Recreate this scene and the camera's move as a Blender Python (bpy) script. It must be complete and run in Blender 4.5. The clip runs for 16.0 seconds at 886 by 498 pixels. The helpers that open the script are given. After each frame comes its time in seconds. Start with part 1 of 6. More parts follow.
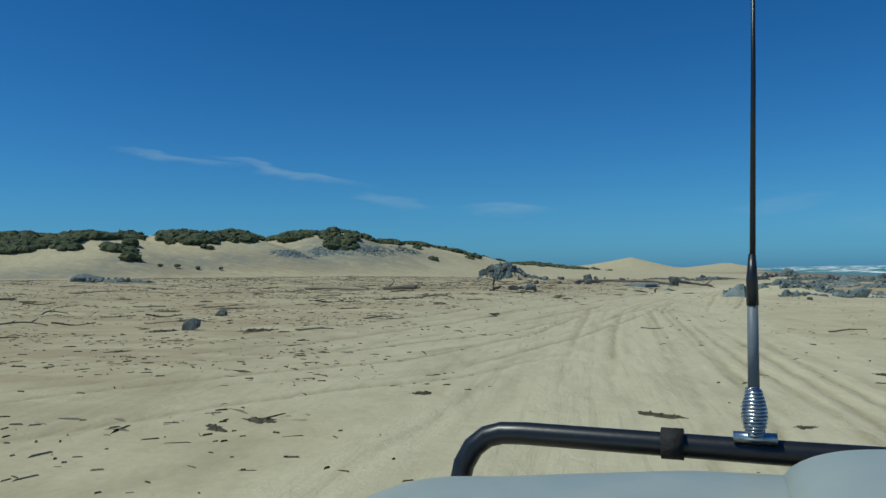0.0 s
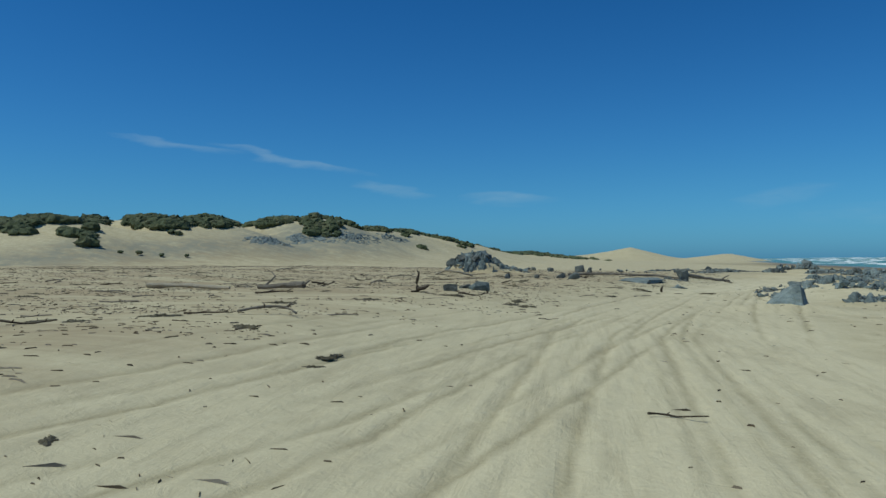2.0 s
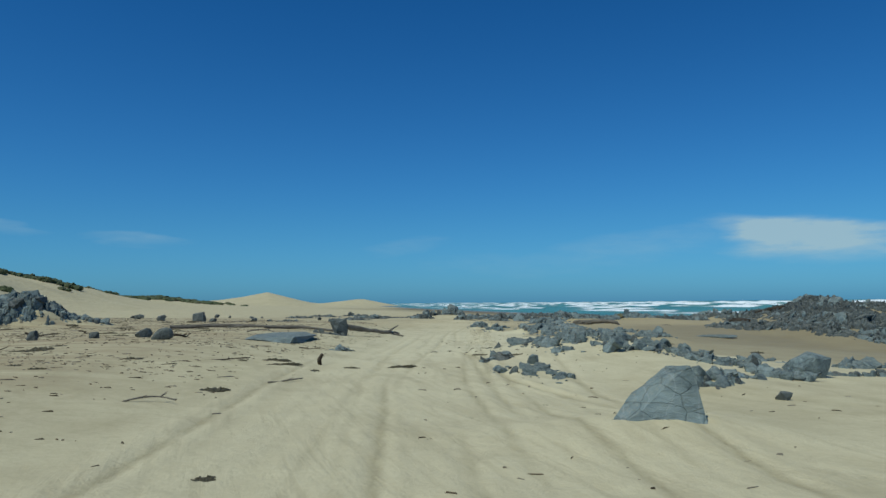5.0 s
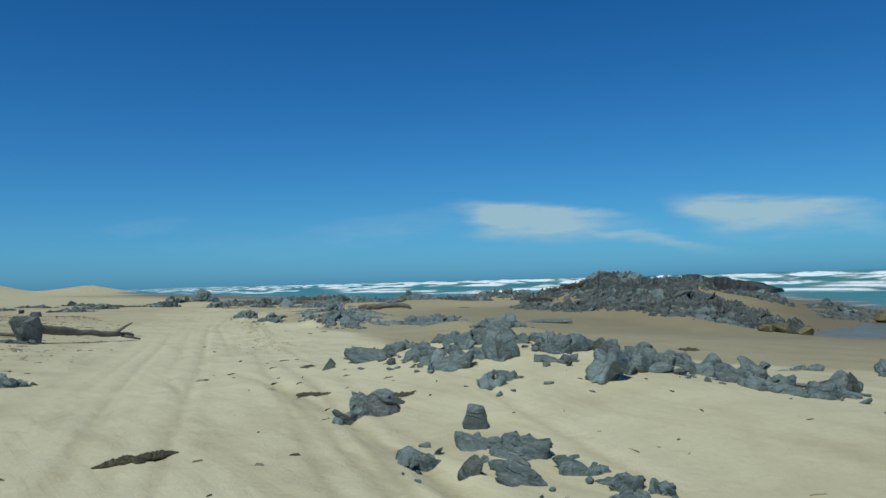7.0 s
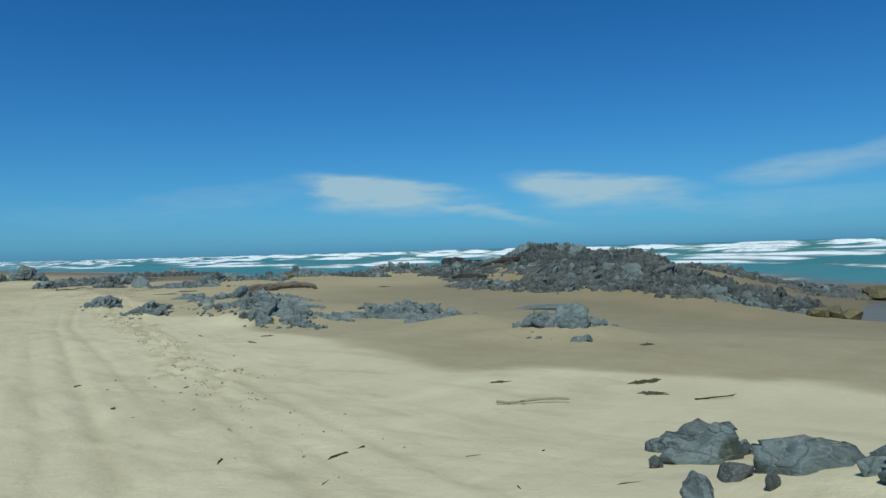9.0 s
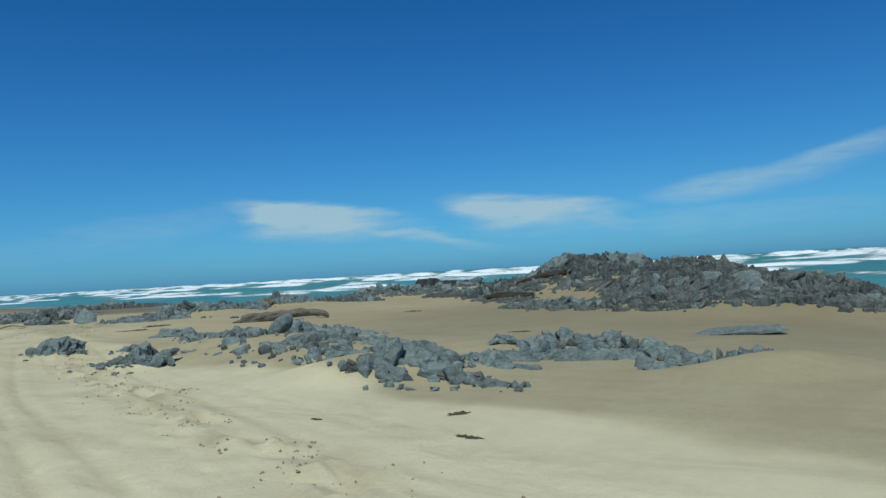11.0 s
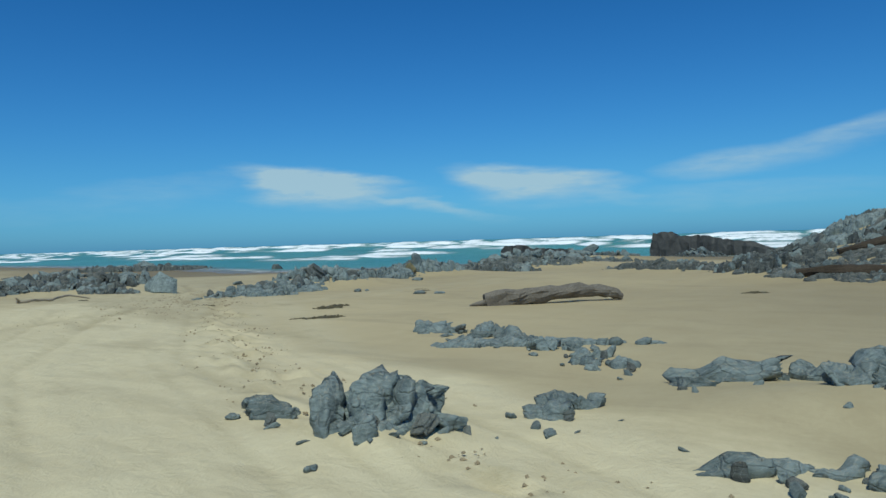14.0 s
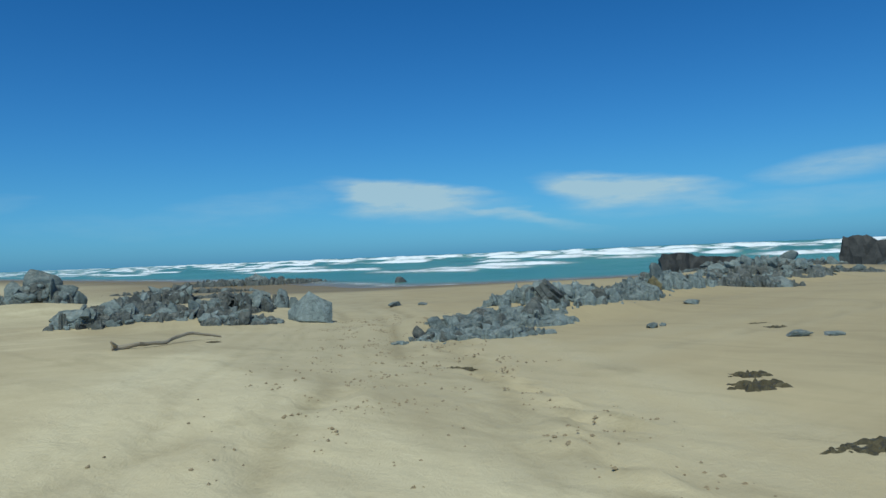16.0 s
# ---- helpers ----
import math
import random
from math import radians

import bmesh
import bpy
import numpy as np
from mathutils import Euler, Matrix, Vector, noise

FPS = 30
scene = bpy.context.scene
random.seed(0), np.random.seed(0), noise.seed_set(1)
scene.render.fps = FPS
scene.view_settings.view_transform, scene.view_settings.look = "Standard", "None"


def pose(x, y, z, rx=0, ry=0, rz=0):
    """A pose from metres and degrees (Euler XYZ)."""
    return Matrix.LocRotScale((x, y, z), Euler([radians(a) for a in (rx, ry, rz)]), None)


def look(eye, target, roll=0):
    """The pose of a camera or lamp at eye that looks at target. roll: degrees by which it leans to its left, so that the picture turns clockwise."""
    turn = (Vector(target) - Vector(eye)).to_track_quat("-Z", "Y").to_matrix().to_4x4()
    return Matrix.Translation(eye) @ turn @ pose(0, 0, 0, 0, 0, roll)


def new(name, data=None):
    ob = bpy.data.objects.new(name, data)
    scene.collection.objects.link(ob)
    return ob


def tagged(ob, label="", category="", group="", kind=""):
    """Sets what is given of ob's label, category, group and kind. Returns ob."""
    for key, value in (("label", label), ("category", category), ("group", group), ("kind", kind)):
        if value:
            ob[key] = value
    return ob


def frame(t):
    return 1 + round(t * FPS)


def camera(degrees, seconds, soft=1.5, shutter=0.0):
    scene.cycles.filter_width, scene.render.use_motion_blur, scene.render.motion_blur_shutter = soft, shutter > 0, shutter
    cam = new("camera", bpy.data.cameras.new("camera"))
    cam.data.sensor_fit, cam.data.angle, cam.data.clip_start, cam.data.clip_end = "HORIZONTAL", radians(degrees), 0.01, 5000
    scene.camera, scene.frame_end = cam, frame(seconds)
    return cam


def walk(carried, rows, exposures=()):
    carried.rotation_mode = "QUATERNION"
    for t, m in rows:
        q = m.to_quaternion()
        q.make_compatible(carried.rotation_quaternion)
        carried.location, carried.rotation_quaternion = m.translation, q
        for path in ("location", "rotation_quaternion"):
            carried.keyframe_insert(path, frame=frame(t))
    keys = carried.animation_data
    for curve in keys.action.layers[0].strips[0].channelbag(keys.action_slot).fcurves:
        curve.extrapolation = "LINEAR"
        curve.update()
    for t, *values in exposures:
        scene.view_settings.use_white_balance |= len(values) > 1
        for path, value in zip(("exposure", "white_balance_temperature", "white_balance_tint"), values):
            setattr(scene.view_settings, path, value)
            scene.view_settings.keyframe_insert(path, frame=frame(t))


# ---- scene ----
# ---- camera ----
cam = camera(62.45, 16.0)
PATH = [
    (0, look((0.115, 0.550, 1.712), (-1.675, 10.385, 2.022), -0.85)),
    (0.5, look((0.567, 3.770, 1.700), (-1.125, 13.625, 1.858), -0.60)),
    (1, look((0.893, 6.890, 1.704), (-0.840, 16.738, 1.806), -0.30)),
    (1.5, look((1.020, 10.525, 1.731), (-0.800, 20.360, 1.858), -0.42)),
    (2, look((1.114, 13.622, 1.751), (-0.674, 23.460, 1.909), -0.45)),
    (2.5, look((1.304, 16.699, 1.779), (0.081, 26.619, 2.079), -0.67)),
    (3, look((1.368, 19.531, 1.799), (1.565, 29.516, 2.299), -1.27)),
    (3.5, look((1.523, 22.643, 1.785), (2.528, 32.576, 2.356), -1.60)),
    (4, look((1.630, 25.585, 1.791), (3.487, 35.391, 2.420), -1.47)),
    (4.2, look((1.752, 26.816, 1.785), (3.945, 36.550, 2.454), -1.29)),
    (5.25, look((2.806, 32.714, 1.710), (6.023, 42.153, 2.460), -0.20)),
    (6.3, look((4.285, 38.418, 1.733), (9.034, 47.194, 2.387), -0.05)),
    (6.5, look((4.579, 39.562, 1.737), (9.816, 48.065, 2.260), -0.55)),
    (7, look((5.332, 42.237, 1.714), (11.333, 50.225, 2.147), -1.57)),
    (7.5, look((6.114, 45.104, 1.773), (12.894, 52.444, 2.162), -3.26)),
    (7.8, look((6.480, 46.671, 1.801), (13.676, 53.601, 2.232), -3.32)),
    (8, look((6.725, 47.728, 1.814), (14.191, 54.369, 2.215), -3.25)),
    (8.5, look((7.419, 50.669, 1.769), (15.160, 56.993, 2.077), -2.50)),
    (9, look((8.212, 53.153, 1.835), (15.760, 59.711, 1.841), -1.64)),
    (9.2, look((8.576, 54.177, 1.830), (16.122, 60.739, 1.786), -1.78)),
    (10.2, look((10.387, 59.083, 1.701), (18.258, 65.249, 1.874), -2.92)),
    (11.3, look((12.189, 64.682, 1.517), (20.314, 70.504, 1.807), -3.28)),
    (11.5, look((12.482, 65.777, 1.510), (20.581, 71.641, 1.710), -3.09)),
    (11.8, look((12.905, 67.311, 1.501), (20.909, 73.304, 1.607), -2.81)),
    (12, look((13.226, 68.363, 1.515), (21.146, 74.468, 1.567), -2.83)),
    (12.5, look((14.102, 71.348, 1.521), (21.958, 77.534, 1.438), -2.52)),
    (13, look((15.056, 74.124, 1.509), (22.952, 80.259, 1.373), -2.21)),
    (13.5, look((16.151, 77.024, 1.472), (24.130, 83.052, 1.356), -2.09)),
    (14, look((17.256, 79.738, 1.440), (25.313, 85.659, 1.323), -1.77)),
    (14.5, look((18.439, 82.594, 1.445), (26.467, 88.556, 1.351), -1.39)),
    (15, look((19.745, 85.232, 1.450), (27.612, 91.406, 1.383), -1.45)),
    (15.5, look((21.047, 87.749, 1.464), (28.638, 94.258, 1.406), -1.81)),
    (16, look((22.280, 90.499, 1.450), (29.554, 97.360, 1.521), -2.36)),
]
walk(cam, PATH, [(0, -0.2, 6200, -2), (4, -0.17, 6200, -2), (6.5, -0.12, 6200, -2), (9, -0.06, 6200, -2), (13, -0.04, 6200, -2), (14.5, 0.02, 6200, -2), (16, 0.02, 6200, -2)])

# ---- sky, clouds, sun ----
SUN_EL, SUN_AZ = radians(58), radians(-118)      # azimuth from +y towards +x

world = bpy.data.worlds.new("world")
scene.world = world
world.use_nodes = True
wn, wl = world.node_tree.nodes, world.node_tree.links
wn.clear()


def wnode(kind, **sets):
    n = wn.new(kind)
    for k, v in sets.items():
        n.inputs[int(k[1:])].default_value = v
    return n


def wmath(op, a, b=None, c=None):
    n = wn.new("ShaderNodeMath")
    n.operation = op
    for i, v in enumerate((a, b, c)):
        if v is None:
            continue
        if isinstance(v, (int, float)):
            n.inputs[i].default_value = v
        else:
            wl.new(v, n.inputs[i])
    return n.outputs[0]


sky = wn.new("ShaderNodeTexSky")
sky.sky_type, sky.sun_disc = "NISHITA", False
sky.sun_elevation, sky.sun_rotation = SUN_EL, SUN_AZ
sky.altitude, sky.air_density, sky.dust_density, sky.ozone_density = 0, 1.0, 0.6, 4.0
coord = wn.new("ShaderNodeTexCoord")
sep = wn.new("ShaderNodeSeparateXYZ")
wl.new(coord.outputs["Generated"], sep.inputs[0])
az = wmath("MULTIPLY", wmath("ARCTAN2", sep.outputs[0], sep.outputs[1]), 57.2958)
el = wmath("MULTIPLY", wmath("ARCSINE", sep.outputs[2]), 57.2958)
flat = wn.new("ShaderNodeCombineXYZ")
wl.new(wmath("MULTIPLY", az, 0.16), flat.inputs[0])
wl.new(wmath("MULTIPLY", el, 0.75), flat.inputs[1])
warp = wn.new("ShaderNodeTexNoise")
warp.inputs["Scale"].default_value, warp.inputs["Detail"].default_value = 0.9, 5.0
wl.new(flat.outputs[0], warp.inputs["Vector"])
wisp = wn.new("ShaderNodeTexNoise")
wisp.inputs["Scale"].default_value, wisp.inputs["Detail"].default_value, wisp.inputs["Roughness"].default_value = 2.2, 7.0, 0.62
wl.new(flat.outputs[0], wisp.inputs["Vector"])
waz = wmath("ADD", az, wmath("MULTIPLY", wmath("SUBTRACT", warp.outputs[0], 0.5), 5.0))
wel = wmath("ADD", el, wmath("MULTIPLY", wmath("SUBTRACT", warp.outputs[0], 0.5), 1.6))
cover = None
# azimuth, elevation, half width, half height (degrees), slope, strength
for ca, ce, hw, hh, slope, power in (
        (42.4, 5.0, 5.0, 1.15, -0.12, 1.45), (49.5, 3.6, 5.5, 0.55, -0.2, 0.7),
        (59.0, 4.9, 4.9, 1.15, -0.08, 1.4), (64.5, 3.6, 4.0, 0.5, -0.15, 0.45),
        (75.5, 5.4, 6.0, 0.9, 0.12, 0.6), (82.0, 6.6, 5.0, 0.8, 0.2, 0.5), (74.0, 3.0, 9.0, 0.9, 0.0, 0.22),
        (31.0, 4.4, 8.0, 1.3, 0.12, 0.2), (22.0, 3.2, 9.0, 1.2, 0.0, 0.12),
        (-31.5, 8.8, 3.6, 0.32, -0.14, 0.28), (-23.5, 8.1, 5.0, 0.35, -0.17, 0.32), (-14.8, 5.8, 3.0, 0.45, -0.1, 0.25),
        (-6.0, 5.0, 3.2, 0.5, -0.05, 0.25), (13.5, 4.4, 3.0, 0.7, 0.1, 0.16)):
    du = wmath("SUBTRACT", waz, ca)
    dv = wmath("SUBTRACT", wmath("SUBTRACT", wel, ce), wmath("MULTIPLY", du, slope))
    # firm along the top and at the near end, feathered below and behind
    dv = wmath("ADD", wmath("MULTIPLY", wmath("MAXIMUM", dv, 0.0), 1.7), wmath("MULTIPLY", wmath("MINIMUM", dv, 0.0), 0.8))
    du = wmath("ADD", wmath("MULTIPLY", wmath("MAXIMUM", du, 0.0), 0.8), wmath("MULTIPLY", wmath("MINIMUM", du, 0.0), 1.4))
    q = wmath("ADD", wmath("POWER", wmath("ABSOLUTE", wmath("MULTIPLY", du, 1 / hw)), 2.0), wmath("POWER", wmath("ABSOLUTE", wmath("MULTIPLY", dv, 1 / hh)), 2.0))
    g = wmath("MULTIPLY", wmath("EXPONENT", wmath("MULTIPLY", wmath("POWER", q, 1.3), -0.75)), power)
    cover = g if cover is None else wmath("MAXIMUM", cover, g)
veil = wmath("MULTIPLY", cover, wmath("MULTIPLY_ADD", wisp.outputs[0], 1.5, 0.1))
veil = wmath("MINIMUM", wmath("MAXIMUM", wmath("SUBTRACT", veil, 0.05), 0.0), 0.8)
# clean sea air: deep blue overhead, paler towards the horizon
low = wmath("POWER", wmath("SUBTRACT", 1.0, wmath("MINIMUM", wmath("MAXIMUM", wmath("MULTIPLY", el, 1 / 32), 0.0), 1.0)), 1.5)
clear = wn.new("ShaderNodeMix")
clear.data_type = "RGBA"
wl.new(low, clear.inputs[0])
clear.inputs[6].default_value, clear.inputs[7].default_value = (0.13, 0.52, 0.97, 1), (0.36, 0.80, 1.22, 1)
tint = wn.new("ShaderNodeMix")
tint.data_type, tint.blend_type = "RGBA", "MULTIPLY"
tint.inputs[0].default_value = 1.0
wl.new(sky.outputs[0], tint.inputs[6])
rim = wn.new("ShaderNodeMix")
rim.data_type = "RGBA"
wl.new(wmath("POWER", wmath("SUBTRACT", 1.0, wmath("MINIMUM", wmath("MAXIMUM", wmath("MULTIPLY", el, 1 / 7), 0.0), 1.0)), 2.0), rim.inputs[0])
wl.new(clear.outputs[2], rim.inputs[6])
rim.inputs[7].default_value = (0.30, 0.78, 1.5, 1)
wl.new(rim.outputs[2], tint.inputs[7])
mixc = wn.new("ShaderNodeMix")
mixc.data_type = "RGBA"
wl.new(veil, mixc.inputs[0])
wl.new(tint.outputs[2], mixc.inputs[6])
mixc.inputs[7].default_value = (5.1, 6.5, 7.4, 1)
back = wn.new("ShaderNodeBackground")
back.inputs[1].default_value = 0.085
wl.new(mixc.outputs[2], back.inputs[0])
wout = wn.new("ShaderNodeOutputWorld")
wl.new(back.outputs[0], wout.inputs[0])

sun = new("sun", bpy.data.lights.new("sun", "SUN"))
sun.data.energy, sun.data.angle, sun.data.color = 3.15, radians(0.53), (1.0, 0.965, 0.86)
sun_way = Vector((math.sin(SUN_AZ) * math.cos(SUN_EL), math.cos(SUN_AZ) * math.cos(SUN_EL), math.sin(SUN_EL)))
sun.matrix_world = look(sun_way * 60, (0, 0, 0))

# ---- materials ----
def material(name, rough=0.9, metal=0.0, spec=0.4):
    m = bpy.data.materials.new(name)
    m.use_nodes = True
    n, l = m.node_tree.nodes, m.node_tree.links
    p = n["Principled BSDF"]
    p.inputs["Roughness"].default_value, p.inputs["Metallic"].default_value = rough, metal
    p.inputs["Specular IOR Level"].default_value = spec
    return m, n, l, p


def rgb(*c):
    return (*c, 1.0)


def place_of(n, l, mode="Object", scale=(1, 1, 1)):
    """Coordinates for a texture: of the object, or of the world."""
    if mode == "World":
        out = n.new("ShaderNodeNewGeometry").outputs["Position"]
    else:
        out = n.new("ShaderNodeTexCoord").outputs[mode]
    m = n.new("ShaderNodeMapping")
    m.inputs["Scale"].default_value = scale
    l.new(out, m.inputs[0])
    return m.outputs[0]


def noise_of(n, l, at, scale, detail=5.0, rough=0.6, distort=0.0):
    t = n.new("ShaderNodeTexNoise")
    t.inputs["Scale"].default_value, t.inputs["Detail"].default_value = scale, detail
    t.inputs["Roughness"].default_value, t.inputs["Distortion"].default_value = rough, distort
    l.new(at, t.inputs["Vector"])
    return t.outputs[0]


def ramp_of(n, l, fac, *stops):
    r = n.new("ShaderNodeValToRGB")
    e = r.color_ramp.elements
    while len(e) < len(stops):
        e.new(0.5)
    for k, (pos, col) in enumerate(stops):
        e[k].position, e[k].color = pos, rgb(*col) if len(col) == 3 else col
    l.new(fac, r.inputs[0])
    return r.outputs[0]


def mix_of(n, l, fac, a, b, blend="MIX"):
    m = n.new("ShaderNodeMix")
    m.data_type, m.blend_type = "RGBA", blend
    for k, v in ((0, fac), (6, a), (7, b)):
        if isinstance(v, (int, float)):
            m.inputs[k].default_value = v
        elif isinstance(v, tuple):
            m.inputs[k].default_value = rgb(*v)
        else:
            l.new(v, m.inputs[k])
    return m.outputs[2]


def math_of(n, l, op, a, b=0.0, c=0.0, clamp=False):
    m = n.new("ShaderNodeMath")
    m.operation, m.use_clamp = op, clamp
    for k, v in enumerate((a, b, c)):
        if isinstance(v, (int, float)):
            m.inputs[k].default_value = v
        else:
            l.new(v, m.inputs[k])
    return m.outputs[0]


def bump_of(n, l, p, height, strength, dist, before=None):
    b = n.new("ShaderNodeBump")
    b.inputs["Strength"].default_value, b.inputs["Distance"].default_value = strength, dist
    l.new(height, b.inputs["Height"])
    if before is not None:
        l.new(before, b.inputs["Normal"])
    l.new(b.outputs[0], p.inputs["Normal"])
    return b.outputs[0]


def attr_of(n, name):
    a = n.new("ShaderNodeAttribute")
    a.attribute_name = name
    return a.outputs["Fac"]


def noise_vector(n, l, scale):
    """A coloured noise of the world, to bend other textures with."""
    t = n.new("ShaderNodeTexNoise")
    t.inputs["Scale"].default_value, t.inputs["Detail"].default_value = scale, 4.0
    l.new(place_of(n, l, "World"), t.inputs["Vector"])
    return t.outputs[1]


def sand_material():
    m, n, l, p = material("beach_sand", 0.95, 0, 0.15)
    w = place_of(n, l, "World")
    broad = noise_of(n, l, w, 0.09, 4, 0.6, 0.4)
    mid = noise_of(n, l, w, 0.9, 5, 0.65, 0.3)
    fine = noise_of(n, l, w, 14, 4, 0.7)
    col = ramp_of(n, l, broad, (0.3, (0.535, 0.462, 0.29)), (0.7, (0.62, 0.545, 0.355)))
    col = mix_of(n, l, ramp_of(n, l, mid, (0.42, (0, 0, 0)), (0.7, (0.7, 0.7, 0.7))), col, (0.43, 0.365, 0.22))
    col = mix_of(n, l, ramp_of(n, l, fine, (0.4, (0, 0, 0)), (0.8, (0.4, 0.4, 0.4))), col, (0.4, 0.335, 0.2))
    col = mix_of(n, l, ramp_of(n, l, noise_of(n, l, w, 5.5, 6, 0.75, 0.8), (0.5, (0, 0, 0)), (0.72, (0.55, 0.55, 0.55))), col, (0.39, 0.33, 0.205))
    # clean dry sand blown up between the rocks
    col = mix_of(n, l, math_of(n, l, "MULTIPLY", attr_of(n, "pale"), math_of(n, l, "MULTIPLY_ADD", mid, -0.5, 1.0), clamp=True), col, (0.72, 0.645, 0.43))
    # coarser golden sand towards the inlet
    col = mix_of(n, l, attr_of(n, "gold"), col, mix_of(n, l, mid, (0.64, 0.525, 0.31), (0.54, 0.435, 0.25)))
    # turned-up sand in the wheel tracks is paler
    col = mix_of(n, l, math_of(n, l, "MULTIPLY", attr_of(n, "track"), mid, clamp=True), col, (0.68, 0.60, 0.40))
    # pressed wheel lines are darkened: shade of the ridge edges, put in the colour
    col = mix_of(n, l, math_of(n, l, "MULTIPLY", attr_of(n, "rut"), math_of(n, l, "MULTIPLY_ADD", fine, 1.0, 0.4), clamp=True), col, (0.33, 0.28, 0.165))
    # fine lines that tyres draw along the track, with the grooves' shade painted in
    turned = n.new("ShaderNodeMapping")
    turned.inputs["Rotation"].default_value, turned.inputs["Scale"].default_value = (0, 0, radians(9)), (7.0, 0.3, 1.0)
    l.new(n.new("ShaderNodeNewGeometry").outputs["Position"], turned.inputs[0])
    combed = noise_of(n, l, turned.outputs[0], 1.0, 5, 0.65, 0.3)
    lines = math_of(n, l, "MULTIPLY", ramp_of(n, l, combed, (0.5, (0, 0, 0)), (0.62, (0.4, 0.4, 0.4))), math_of(n, l, "MULTIPLY", attr_of(n, "comb"), mid), clamp=True)
    col = mix_of(n, l, lines, col, (0.30, 0.25, 0.15))
    # damp patches drawn out along the beach
    damp = noise_of(n, l, place_of(n, l, "World", (1.0, 0.33, 1.0)), 0.8, 7, 0.7, 0.6)
    col = mix_of(n, l, ramp_of(n, l, damp, (0.5, (0, 0, 0)), (0.7, (0.5, 0.5, 0.5))), col, (0.34, 0.285, 0.175))
    # dark grains and shell grit blown together
    streak = noise_of(n, l, place_of(n, l, "World", (0.25, 1.0, 1.0)), 0.55, 6, 0.7, 0.8)
    grit = math_of(n, l, "MULTIPLY", ramp_of(n, l, streak, (0.34, (0, 0, 0)), (0.58, (1, 1, 1))), attr_of(n, "grit"))
    col = mix_of(n, l, math_of(n, l, "MULTIPLY", grit, 0.78), col, (0.32, 0.245, 0.145))
    # grey gravel at the foot of the dunes and on their faces
    stony = math_of(n, l, "MULTIPLY", attr_of(n, "scree"), ramp_of(n, l, noise_of(n, l, w, 0.35, 6, 0.7, 0.5), (0.3, (0, 0, 0)), (0.55, (1, 1, 1))), clamp=True)
    col = mix_of(n, l, math_of(n, l, "MULTIPLY", stony, 0.85), col, (0.25, 0.245, 0.19))
    wet = math_of(n, l, "ADD", attr_of(n, "wet"), math_of(n, l, "MULTIPLY", math_of(n, l, "SUBTRACT", broad, 0.5), 0.5), clamp=True)
    wet = math_of(n, l, "MULTIPLY", wet, math_of(n, l, "GREATER_THAN", attr_of(n, "wet"), 0.001))
    col = mix_of(n, l, wet, col, (0.215, 0.168, 0.092))
    l.new(col, p.inputs["Base Color"])
    l.new(math_of(n, l, "MULTIPLY_ADD", wet, -0.35, 0.95), p.inputs["Roughness"])
    churn = noise_of(n, l, w, 3.2, 6, 0.7, 0.5)
    dry = math_of(n, l, "MULTIPLY", math_of(n, l, "ADD", churn, math_of(n, l, "MULTIPLY", fine, 0.25)), math_of(n, l, "MULTIPLY_ADD", wet, -0.8, 1.0))
    dry = math_of(n, l, "MULTIPLY", dry, math_of(n, l, "MULTIPLY_ADD", attr_of(n, "track"), 1.0, 0.3))
    dry = math_of(n, l, "SUBTRACT", dry, math_of(n, l, "MULTIPLY", lines, 0.5))
    b = bump_of(n, l, p, dry, 0.5, 0.06)
    bump_of(n, l, p, noise_of(n, l, w, 60, 3, 0.7), 0.25, 0.01, b)
    return m


